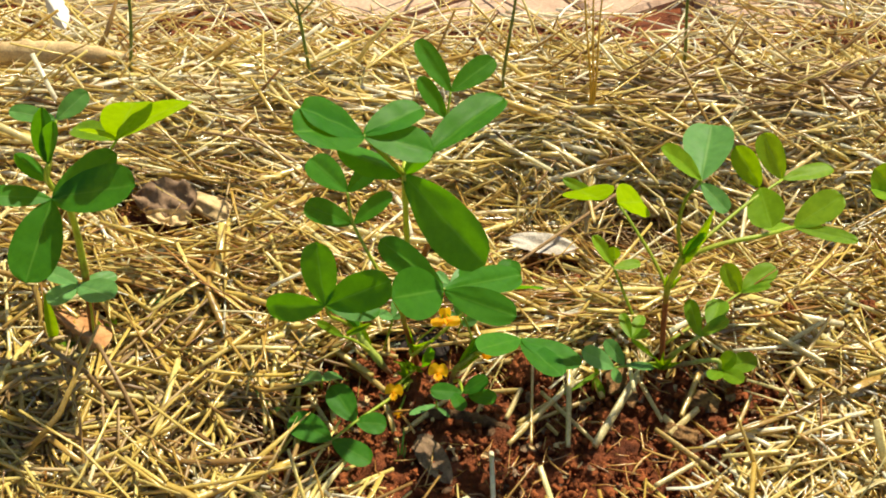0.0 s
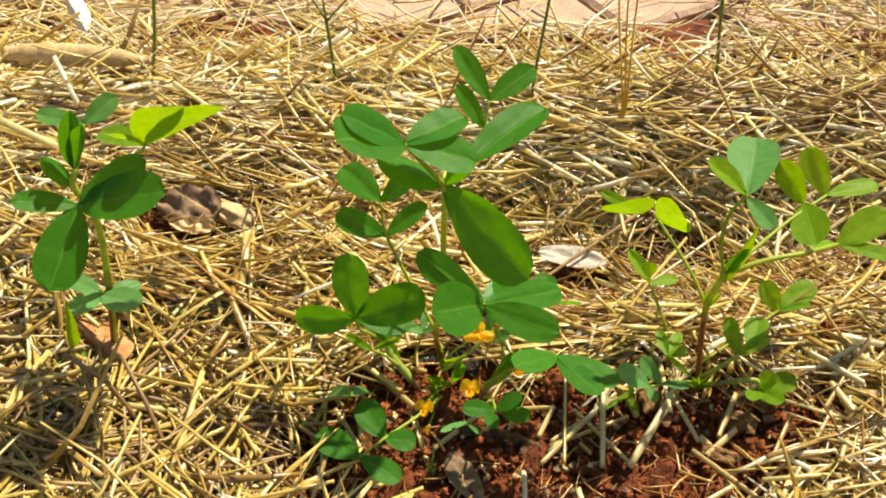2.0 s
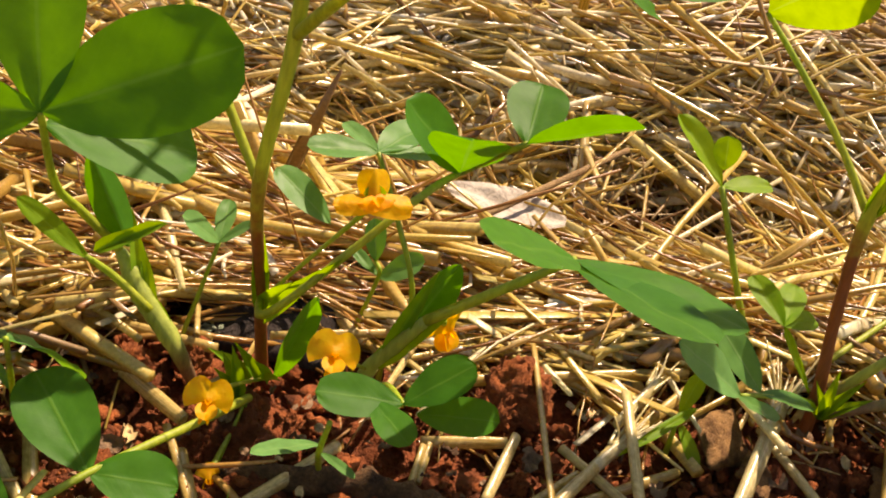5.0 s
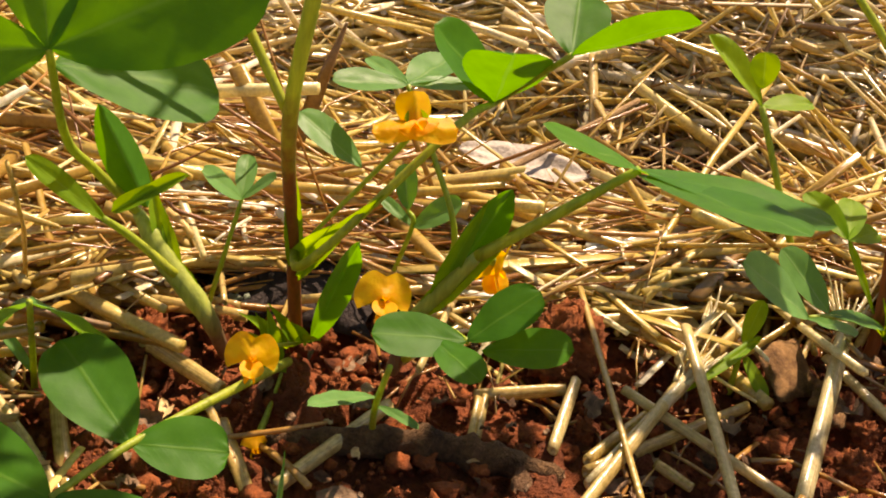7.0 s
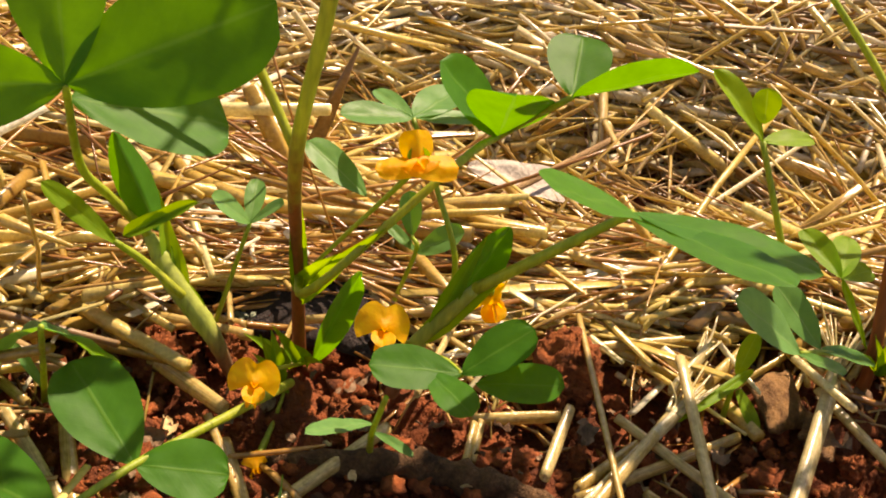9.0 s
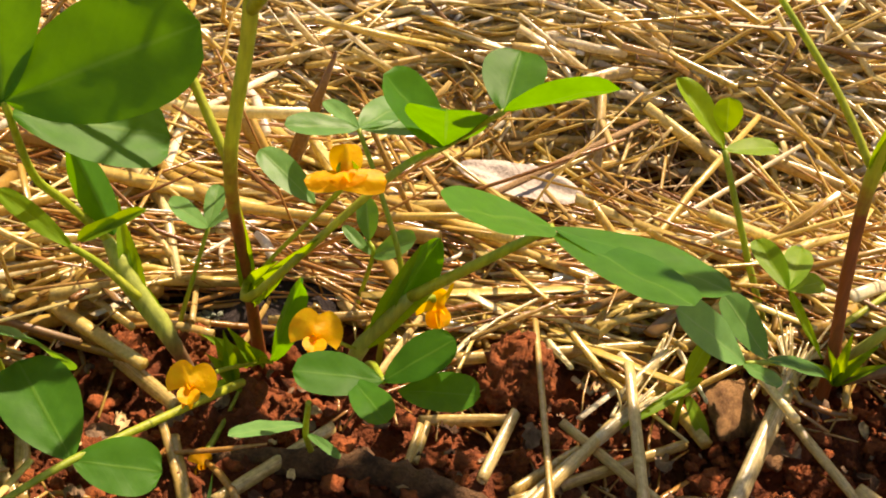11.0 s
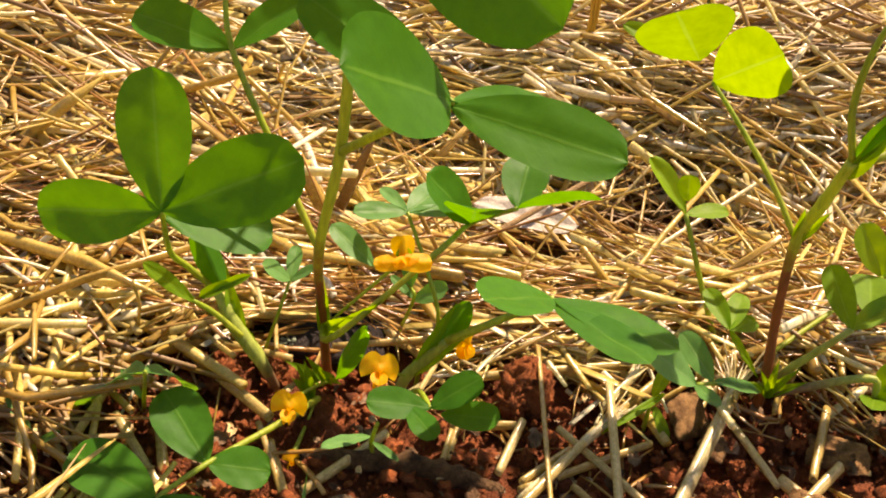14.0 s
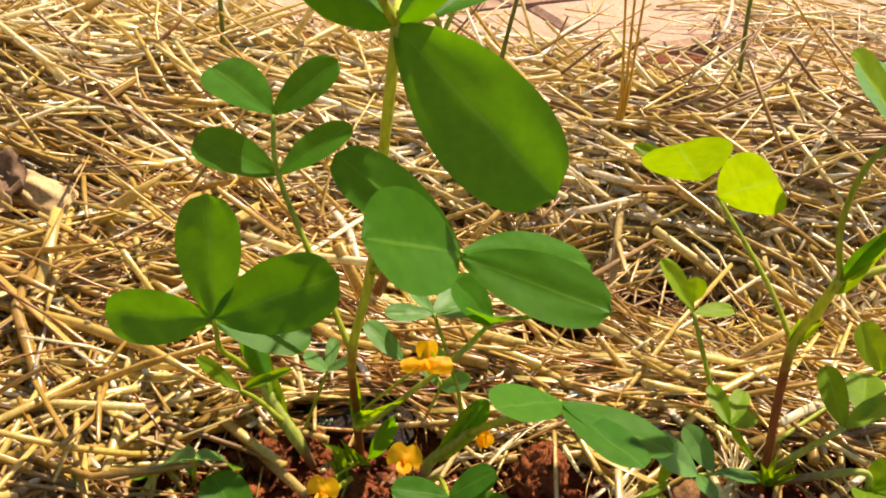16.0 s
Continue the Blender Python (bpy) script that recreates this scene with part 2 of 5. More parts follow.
def lone(name, built, mat, at, label, category, group="", kind=""):
    """Links a built mesh as a top-level thing with its origin at its base."""
    verts, faces, uvs = built
    o = Vector(at)
    ob = new(name, mesh_of(name, [tuple(Vector(v) - o) for v in verts], faces, mat, uvs))
    ob.location = o
    return tagged(ob, label, category, group, kind)


def smooth_path(points, per=6):
    """A Catmull-Rom line through the points."""
    p = [Vector(q) for q in points]
    p = [p[0] * 2 - p[1]] + p + [p[-1] * 2 - p[-2]]
    out = []
    for i in range(1, len(p) - 2):
        a, b, c, d = p[i - 1:i + 3]
        for k in range(per):
            s = k / per
            out.append(0.5 * ((2 * b) + (c - a) * s + (2 * a - 5 * b + 4 * c - d) * s * s + (3 * b - a - 3 * c + d) * s ** 3))
    return out + [p[-2]]


def tube(points, radii, sides=10, per=6, knots=0.0, flat=1.0, hollow=False, rough=0.06):
    """A tapered round stalk along the points."""
    line = smooth_path(points, per)
    n = len(line)
    verts, faces, uvs = [], [], []
    ref = Vector((0.31, -0.9, 0.28))
    for i, c in enumerate(line):
        s = i / (n - 1)
        along = (line[min(i + 1, n - 1)] - line[max(i - 1, 0)]).normalized()
        a = along.cross(ref).normalized()
        b = along.cross(a)
        x = s * (len(radii) - 1)
        j = min(int(x), len(radii) - 2)
        r = radii[j] + (radii[j + 1] - radii[j]) * (x - j)
        r *= 1 + rough * noise.noise(c * 300) + (knots if i % per == 0 and 0 < i < n - 1 else 0)
        for k in range(sides):
            w = 2 * math.pi * k / sides
            verts.append(c + a * (r * math.cos(w)) + b * (r * flat * math.sin(w)))
            uvs.append((k / sides, s))
    for i in range(n - 1):
        for k in range(sides):
            q = (k + 1) % sides
            faces.append((i * sides + k, i * sides + q, (i + 1) * sides + q, (i + 1) * sides + k))
    if not hollow:
        faces += [tuple(range(sides))[::-1], tuple(range((n - 1) * sides, n * sides))]
        return verts, faces, uvs
    for ring, c, inner, turned in ((0, line[0], line[1], True), ((n - 1) * sides, line[-1], line[-2], False)):
        deep = (inner - c).normalized() * radii[0] * 1.5
        for s, drop in ((0.72, 0.0), (0.66, 1.0)):
            for k in range(sides):
                verts.append(c + (verts[ring + k] - c) * s + deep * drop)
                uvs.append((k / sides, 0.5))
        o = len(verts) - 2 * sides
        for p, q in ((ring, o), (o, o + sides)):
            for k in range(sides):
                m = (k + 1) % sides
                f = (p + k, p + m, q + m, q + k)
                faces.append(f[::-1] if turned else f)
        cap = tuple(range(o + sides, o + 2 * sides))
        faces.append(cap[::-1] if turned else cap)
    return verts, faces, uvs


def blade(base, tip, width, normal, fold=0.18, curl=0.1, blunt=0.45, broad=0.75, wave=0.02, rows=14, cols=10, notch=0.0):
    """A leaf blade from base to tip: outline, V along the midrib, curl along its length, uneven margin."""
    base, tip = Vector(base), Vector(tip)
    ax = tip - base
    length = ax.length
    ax = ax / length
    n = Vector(normal)
    n = (n - ax * n.dot(ax)).normalized()
    side = ax.cross(n)
    peak = broad / (broad + blunt)
    top = peak ** broad * (1 - peak) ** blunt
    seed = base * 90
    verts, faces, uvs = [], [], []
    for i in range(rows + 1):
        s = i / rows
        s = s * s * (3 - 2 * s) * 0.5 + s * 0.5
        f = (max(s, 0.0) ** broad * max(1 - s, 0.0) ** blunt) / top
        f = max(f, 0.02)
        for k in range(cols + 1):
            u = 2 * k / cols - 1
            edge = 1 + 0.03 * noise.noise(seed + Vector((s * 4, math.copysign(1, u), 0)))
            x = u * f * width / 2 * edge
            back = notch * length * (1 - abs(u)) ** 2 * max(0, s - 0.75) * 4
            z = abs(x) * fold * 2 - curl * length * (s * s - s * 0.35) + length * wave * noise.noise(seed + Vector((s * 5, u * 1.7, 3)))
            verts.append(base + ax * (s * length - back) + side * x + n * z)
            uvs.append((k / cols, s))
    w = cols + 1
    for i in range(rows):
        for k in range(cols):
            faces.append((i * w + k, i * w + k + 1, (i + 1) * w + k + 1, (i + 1) * w + k))
    return verts, faces, uvs


def leaf(plant, stalk, radius, mat, leaflets, stalk_mat=None, label=""):
    """A compound leaf: its stalk is the part, each leaflet a mesh under it."""
    head = part("leaf", tube(stalk, (radius * 1.15, radius, radius * 0.75), 8), stalk_mat or STALK, plant, label)
    for base, tip, width, normal, fold, curl in leaflets:
        one = part("leaflet", blade(base, tip, width, normal, fold, curl), mat, head)
    return head


def petal(at, face, up, size):
    """A broad two-lobed petal: a fan with a notch at its head, a hump at its heart and a ruffled margin."""
    side = up.cross(face)
    rows, cols = 9, 24
    verts, faces, uvs = [], [], []
    for i in range(rows + 1):
        r = i / rows
        for k in range(cols + 1):
            w = radians(-118 + 236 * k / cols)
            reach = size * 0.60 * (1 - 0.30 * math.exp(-(w / 0.28) ** 2)) * (1 - 0.10 * w * w / 4)
            x, y = r * reach * math.sin(w), r * reach * math.cos(w)
            z = 0.16 * size * math.exp(-(r / 0.4) ** 2) - 0.35 * x * x / size + 0.05 * size * r * r * noise.noise(Vector((w * 2.2, r * 2, at.x * 900)))
            z += 0.07 * size * r * math.exp(-(w / 0.22) ** 2)
            verts.append(at + side * x + up * y + face * z)
            uvs.append((k / cols, r))
    n = cols + 1
    for i in range(rows):
        for k in range(cols):
            faces.append((i * n + k, i * n + k + 1, (i + 1) * n + k + 1, (i + 1) * n + k))
    return verts, faces, uvs


def flower(plant, at, face, up, size, stalk, wide=False):
    """A pea flower on a thin tube: standard, two wings and a keel; wide when the wings are spread sideways."""
    at, f, up = Vector(at), Vector(face).normalized(), Vector(up)
    up = (up - f * up.dot(f)).normalized()
    side = up.cross(f)
    head = part("flower", tube([*stalk, at - f * 0.001], (0.0004, 0.0005, 0.0009), 8), STALK, plant, "orange-yellow peanut flower")
    if wide:
        part("standard_petal", blade(at - up * size * 0.10, at + up * size * 0.37 - f * size * 0.02, size * 0.44, f, -0.35, 0.25, 0.32, 0.5, 0.03, 12, 10), PETAL, head)
        part("wing_petal", blade(at + side * size * 0.26 - up * size * 0.02 + f * size * 0.05, at - side * size * 0.56 - up * size * 0.05 + f * size * 0.04, size * 0.34, f * 0.7 + up * 0.7, -0.16, 0.10, 0.30, 0.5, 0.05, 12, 10), PETAL, head)
        part("wing_petal", blade(at - side * size * 0.24 - up * size * 0.06 + f * size * 0.09, at + side * size * 0.50 - up * size * 0.09 + f * size * 0.08, size * 0.36, f * 0.8 + up * 0.5, -0.14, 0.12, 0.22, 0.5, 0.05, 12, 10), PETAL, head)
    else:
        part("standard_petal", petal(at, f, up, size), PETAL, head)
        for k in (-1, 1):
            foot = at + side * (k * size * 0.03)
            part("wing_petal", blade(foot - up * size * 0.05, foot + f * size * 0.38 + side * (k * size * 0.07) - up * size * 0.34, size * 0.56, up * 0.9 + side * (k * 0.7), -0.30, 0.30, 0.40, 0.5, 0.04, 10, 8), PETAL, head)
    part("keel", blade(at, at + f * size * 0.28 - up * size * 0.12, size * 0.16, up, 0.6, -0.3, 0.6, 0.8, 0.0, 6, 6), PETAL, head)
    part("calyx", blade(at - f * size * 0.12 - up * size * 0.05, at + up * size * 0.18 - f * size * 0.10, size * 0.3, f, 0.3, 0.1, 0.9, 0.8, 0.02, 6, 6), LEAF_YOUNG, head)


def bract(plant, base, tip, width, normal, name="stipule"):
    if name == "folded_leaf":
        return part(name, blade(base, tip, width, normal, -0.5, 0.02, 0.75, 0.6, 0.03, 12, 8), LEAF, plant)
    return part(name, blade(base, tip, width, normal, 0.35, 0.12, 1.1, 0.55, 0.03, 8, 6), LEAF_YOUNG, plant)


def height(x, y):
    """The lie of the bed: a hollow behind the plants, a ridge of mulch before the paving, a rise to one side."""
    def step(a, b, v):
        v = min(max((v - a) / (b - a), 0.0), 1.0)
        return v * v * (3 - 2 * v)
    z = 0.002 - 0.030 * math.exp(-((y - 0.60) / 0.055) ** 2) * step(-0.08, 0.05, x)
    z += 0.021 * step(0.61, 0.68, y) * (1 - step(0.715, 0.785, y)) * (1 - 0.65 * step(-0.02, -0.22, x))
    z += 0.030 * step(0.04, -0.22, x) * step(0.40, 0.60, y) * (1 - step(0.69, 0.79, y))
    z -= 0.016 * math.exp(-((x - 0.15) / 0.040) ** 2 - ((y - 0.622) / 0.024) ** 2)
    z += 0.006 * noise.noise(Vector((x * 9, y * 9, 1.7))) * (1 - step(0.86, 0.95, y))
    return z


def bare(x, y):
    """How far the soil lies open, 0 to 1."""
    d = math.hypot((x - 0.080) / 0.118, (y - 0.427) / 0.054)
    e = math.hypot((x + 0.030) / 0.065, (y - 0.447) / 0.034)
    g = math.hypot((x + 0.20) / 0.03, (y - 0.480) / 0.02)
    h = math.hypot((x - 0.060) / 0.10, (y - 0.375) / 0.045)
    k = math.hypot((x + 0.050) / 0.064, (y - 0.405) / 0.042)
    m = math.hypot((x - 0.245) / 0.034, (y - 0.500) / 0.018)
    n = math.hypot((x - 0.165) / 0.070, (y - 0.458) / 0.038)
    d = min(d, e, g, h, k, m, n) + 0.35 * noise.noise(Vector((x * 22, y * 22, 4.0)))
    return min(max((1.15 - d) / 0.45, 0.0), 1.0)


def thin(x, y):
    """How far the mulch is parted into loose clumps, 0 to 1."""
    v = 0.75 * min(max(noise.noise(Vector((x * 26, y * 40, 7.0))) * 3.2 - 0.5, 0.0), 1.0)
    for u, w, p, q, k in ((0.150, 0.622, 0.056, 0.036, 0.96), (-0.150, 0.410, 0.120, 0.060, 0.82), (-0.06, 0.49, 0.05, 0.012, 0.5)):
        v = max(v, k * min(max(1.6 - 1.6 * math.hypot((x - u) / p, (y - w) / q), 0.0), 1.0))
    return v


# ---- ground ----
def spread(low, high, fine, step, reach):
    mid = list(np.arange(low, high + fine / 2, fine))
    left, right, g = [], [], step
    a, b = low, high
    while b < reach:
        g *= 1.35
        a, b = a - g, b + g
        left.append(a)
        right.append(b)
    return left[::-1] + mid + right


def build_ground():
    xs = spread(-0.26, 0.30, 0.0019, 0.003, 60.0)
    ys = spread(0.35, 0.56, 0.0019, 0.003, 60.0)
    verts, faces = [], []
    for y in ys:
        for x in xs:
            z = height(x, y) if abs(x) < 1.5 and -0.6 < y < 1.5 else 0.0
            if abs(x) < 0.5 and 0.2 < y < 0.8:
                z += 0.0066 * noise.fractal(Vector((x * 85, y * 85, 0.3)), 0.62, 2.1, 5) + 0.0050 * noise.noise(Vector((x * 48, y * 48, 5.0))) - 0.005
            if y > 0.88:
                z = min(z, -0.022)
            verts.append((x, y, z))
    w = len(xs)
    for j in range(len(ys) - 1):
        for i in range(w - 1):
            faces.append((j * w + i, j * w + i + 1, (j + 1) * w + i + 1, (j + 1) * w + i))
    return verts, faces, None


lone("ground", build_ground(), SOIL, (0, 0, 0), "dark reddish-brown crumbly bed soil under straw", "ground", kind="structure")


def lump(centre, size, seed, rings=5, segs=8, rough=0.35, squash=0.8):
    """A rough lump of earth."""
    c = Vector(centre)
    verts, faces = [], []
    for i in range(rings + 1):
        a = math.pi * i / rings
        for k in range(segs):
            b = 2 * math.pi * k / segs
            d = Vector((math.sin(a) * math.cos(b), math.sin(a) * math.sin(b), math.cos(a) * squash))
            r = size * (1 + rough * noise.noise(d * 1.6 + Vector((seed, seed * 0.7, 0))) + rough * 0.9 * noise.fractal(d * 4.2 + Vector((0, seed, 2)), 0.45, 2.2, 6 if rings > 8 else 2))
            verts.append(c + d * r)
    for i in range(rings):
        for k in range(segs):
            q = (k + 1) % segs
            faces.append((i * segs + k, (i + 1) * segs + k, (i + 1) * segs + q, i * segs + q))
    return verts, faces, None


def join(pieces):
    verts, faces = [], []
    for v, f, _ in pieces:
        o = len(verts)
        verts += v
        faces += [tuple(i + o for i in q) for q in f]
    return verts, faces, None


rng = random.Random(11)
crumbs = []
while len(crumbs) < 3600:
    x, y = rng.uniform(-0.10, 0.29), rng.uniform(0.34, 0.53)
    if bare(x, y) < rng.random():
        continue
    s = 0.0005 + 0.0027 * rng.random() ** 6
    crumbs.append(lump((x, y, height(x, y) - 0.002 + s * 0.3), s, rng.uniform(0, 90), 5, 7, 0.9, 0.75))
lone("soil_crumbs", join(crumbs), CRUMB, (0.08, 0.43, 0), "scattered reddish soil crumbs on the bare bed", "soil", kind="stuff")


# ---- plants ----
peanut = thing("peanut_plant", (-0.0082, 0.4654, 0.0050), "tall flowering peanut plant with reddish stem in bare soil", "plant", "peanut plants")
part("stem", tube([(-0.0082, 0.4694, -0.0070), (-0.0082, 0.4654, 0.0050), (-0.0108, 0.4515, 0.0375), (-0.0133, 0.4376, 0.0701), (-0.0098, 0.4320, 0.1039), (-0.0095, 0.4229, 0.1437), (-0.0092, 0.4139, 0.1836), (-0.0104, 0.4442, 0.1795)], (0.0022, 0.0017, 0.00135, 0.0014, 0.0014, 0.0014, 0.0014, 0.001), 12, 6, 0.08), STEM, peanut)
part("side_branch", tube([(-0.0237, 0.4580, 0.0034), (-0.0267, 0.4520, 0.0154), (-0.0301, 0.4530, 0.0208), (-0.0369, 0.4560, 0.0288), (-0.0397, 0.4580, 0.0331), (-0.0427, 0.4600, 0.0373)], (0.0014, 0.0018, 0.0023, 0.0025, 0.0022, 0.0013), 12, 6, 0.05), STALK_RED, peanut)
leaf(peanut, [(-0.0397, 0.4580, 0.0331), (-0.0427, 0.4600, 0.0373), (-0.0502, 0.4550, 0.0490), (-0.0544, 0.4480, 0.0589), (-0.0538, 0.4322, 0.0820)], 0.0010, LEAF, [
    ((-0.0538, 0.4322, 0.0820), (-0.0576, 0.4422, 0.1173), 0.0192, (-0.09, -0.96, 0.25), 0.08, 0.03),
    ((-0.0538, 0.4322, 0.0820), (-0.0858, 0.4343, 0.0781), 0.0174, (-0.09, -0.96, 0.27), 0.08, 0.03),
    ((-0.0538, 0.4322, 0.0820), (-0.0189, 0.4338, 0.0998), 0.0227, (-0.09, -0.95, 0.30), 0.06, 0.03),
    ((-0.0538, 0.4352, 0.0780), (-0.0261, 0.4470, 0.0711), 0.0204, (0.07, -0.50, 0.86), 0.08, 0.05),
])
bract(peanut, (-0.0369, 0.4560, 0.0288), (-0.0410, 0.4630, 0.0470), 0.0034, (0.09, -0.73, 0.68), "stipule")
bract(peanut, (-0.0342, 0.4548, 0.0256), (-0.0379, 0.4600, 0.0400), 0.0032, (0.09, -0.82, 0.56), "stipule")
bract(peanut, (-0.0301, 0.4530, 0.0208), (-0.0389, 0.4574, 0.0318), 0.0045, (0.06, -0.67, 0.74), "stipule")
bract(peanut, (-0.0405, 0.4575, 0.0400), (-0.0500, 0.4600, 0.0610), 0.0080, (0.11, -0.80, 0.59), "folded_leaf")
leaf(peanut, [(-0.0345, 0.4530, 0.0269), (-0.0427, 0.4530, 0.0349), (-0.0484, 0.4500, 0.0411)], 0.0009, LEAF_YOUNG, [
    ((-0.0477, 0.4501, 0.0404), (-0.0619, 0.4480, 0.0546), 0.0049, (0.12, -0.60, 0.79), 0.12, 0.02),
])
bract(peanut, (-0.0467, 0.4500, 0.0425), (-0.0320, 0.4500, 0.0518), 0.0036, (0.11, -0.66, 0.75), "stipule")
bract(peanut, (-0.0320, 0.4500, 0.0518), (-0.0467, 0.4500, 0.0425), 0.0030, (0.07, -0.67, 0.74), "stipule")
leaf(peanut, [(-0.0133, 0.4376, 0.0701), (-0.0252, 0.4465, 0.0912), (-0.0396, 0.4574, 0.1171), (-0.0426, 0.4637, 0.1334)], 0.0009, LEAF, [
    ((-0.0426, 0.4637, 0.1334), (-0.0658, 0.4912, 0.1351), 0.0159, (0.12, -0.69, 0.72), 0.12, 0.08),
    ((-0.0426, 0.4637, 0.1334), (-0.0257, 0.4698, 0.1498), 0.0107, (0.07, -0.70, 0.71), 0.12, 0.08),
    ((-0.0396, 0.4574, 0.1171), (-0.0668, 0.4688, 0.1206), 0.0136, (0.12, -0.66, 0.75), 0.12, 0.08),
    ((-0.0396, 0.4574, 0.1171), (-0.0201, 0.4662, 0.1319), 0.0104, (-0.46, -0.66, 0.59), 0.15, 0.1),
])
leaf(peanut, [(-0.0092, 0.4157, 0.1756), (-0.0092, 0.4139, 0.1836)], 0.0012, LEAF, [
    ((-0.0092, 0.4139, 0.1836), (0.0277, 0.3764, 0.1638), 0.0270, (-0.07, -0.98, 0.16), 0.06, 0.03),
])
leaf(peanut, [(-0.0098, 0.4320, 0.1039), (0.0002, 0.4068, 0.1245), (0.0100, 0.3790, 0.1460)], 0.0011, LEAF, [
    ((0.0100, 0.3790, 0.1460), (-0.0205, 0.4000, 0.1570), 0.0138, (-0.00, -0.73, 0.68), 0.1, 0.06),
    ((0.0100, 0.3790, 0.1460), (-0.0106, 0.3561, 0.1621), 0.0236, (-0.02, -0.67, 0.74), 0.1, 0.06),
    ((0.0100, 0.3790, 0.1460), (0.0475, 0.4130, 0.1260), 0.0150, (-0.10, -0.55, 0.82), 0.08, 0.05),
    ((0.0100, 0.3790, 0.1450), (0.0424, 0.3650, 0.1440), 0.0152, (-0.06, -0.62, 0.78), 0.08, 0.04),
])
leaf(peanut, [(-0.0092, 0.4139, 0.1836), (-0.0174, 0.4082, 0.1983), (-0.0256, 0.4025, 0.2129)], 0.0011, LEAF, [
    ((-0.0256, 0.4025, 0.2129), (-0.0502, 0.3793, 0.2319), 0.0241, (0.06, -0.35, 0.93), 0.1, 0.05),
    ((-0.0256, 0.4025, 0.2129), (-0.0487, 0.3913, 0.2347), 0.0168, (0.06, -0.36, 0.93), 0.1, 0.05),
    ((-0.0256, 0.4025, 0.2129), (0.0048, 0.4037, 0.2052), 0.0182, (0.01, -0.39, 0.92), 0.1, 0.08),
    ((-0.0256, 0.4025, 0.2129), (-0.0013, 0.4225, 0.2157), 0.0158, (0.01, -0.28, 0.96), 0.12, 0.06),
])
leaf(peanut, [(-0.0092, 0.4139, 0.1836), (-0.0006, 0.4364, 0.1781), (0.0037, 0.4800, 0.1565)], 0.0010, LEAF, [
    ((-0.0006, 0.4364, 0.1781), (0.0358, 0.4722, 0.1891), 0.0198, (-0.41, -0.53, 0.75), 0.2, 0.05),
])
leaf(peanut, [(0.0026, 0.4788, 0.1536), (0.0020, 0.4782, 0.1522), (0.0075, 0.4842, 0.1664), (0.0095, 0.4902, 0.1787)], 0.0008, LEAF, [
    ((0.0095, 0.4902, 0.1787), (-0.0080, 0.5022, 0.2014), 0.0112, (-0.01, -0.55, 0.83), 0.15, 0.05),
    ((0.0095, 0.4902, 0.1787), (0.0314, 0.5042, 0.1904), 0.0131, (-0.05, -0.64, 0.77), 0.12, 0.06),
    ((0.0075, 0.4842, 0.1664), (-0.0064, 0.4902, 0.1872), 0.0092, (-0.01, -0.58, 0.81), 0.15, 0.05),
])
bract(peanut, (-0.0092, 0.4139, 0.1836), (-0.0372, 0.4019, 0.2056), 0.0120, (0.01, -0.70, 0.72), "folded_leaf")
bract(peanut, (-0.0092, 0.4139, 0.1836), (0.0028, 0.4079, 0.2056), 0.0090, (0.01, -0.79, 0.61), "folded_leaf")
part("side_branch", tube([(0.0124, 0.4473, 0.0080), (0.0154, 0.4433, 0.0240), (0.0201, 0.4397, 0.0340), (0.0249, 0.4361, 0.0439)], (0.0016, 0.0018, 0.0017, 0.0012), 12, 6, 0.05), STALK_RED, peanut)
leaf(peanut, [(0.0249, 0.4361, 0.0439), (0.0370, 0.4299, 0.0571), (0.0491, 0.4237, 0.0703)], 0.0011, LEAF, [
    ((0.0491, 0.4237, 0.0703), (0.0271, 0.4012, 0.0852), 0.0160, (-0.05, -0.25, 0.97), 0.05, 0.04),
    ((0.0491, 0.4237, 0.0703), (0.0798, 0.4063, 0.0702), 0.0169, (0.04, 0.08, 1.00), 0.03, 0.03),
    ((0.0491, 0.4237, 0.0693), (0.0692, 0.3956, 0.0736), 0.0160, (0.06, 0.12, 1.00), 0.03, 0.03),
])
bract(peanut, (0.0201, 0.4397, 0.0340), (0.0288, 0.4334, 0.0599), 0.0080, (-0.07, -0.68, 0.73), "folded_leaf")
bract(peanut, (0.0163, 0.4426, 0.0260), (0.0297, 0.4336, 0.0492), 0.0050, (-0.06, -0.71, 0.70), "stipule")
bract(peanut, (0.0182, 0.4411, 0.0300), (0.0248, 0.4354, 0.0559), 0.0040, (-0.06, -0.67, 0.74), "stipule")
leaf(peanut, [(0.0144, 0.4433, 0.0140), (0.0175, 0.4274, 0.0321), (0.0196, 0.4115, 0.0402)], 0.0009, LEAF, [
    ((0.0196, 0.4115, 0.0402), (0.0023, 0.4108, 0.0420), 0.0097, (-0.03, -0.41, 0.91), 0.06, 0.04),
    ((0.0136, 0.4115, 0.0402), (0.0204, 0.4002, 0.0397), 0.0074, (-0.04, -0.37, 0.93), 0.06, 0.04),
    ((0.0196, 0.4115, 0.0402), (0.0326, 0.4150, 0.0490), 0.0090, (-0.06, -0.41, 0.91), 0.06, 0.04),
    ((0.0226, 0.4115, 0.0382), (0.0375, 0.4055, 0.0432), 0.0091, (-0.06, -0.35, 0.93), 0.06, 0.04),
])
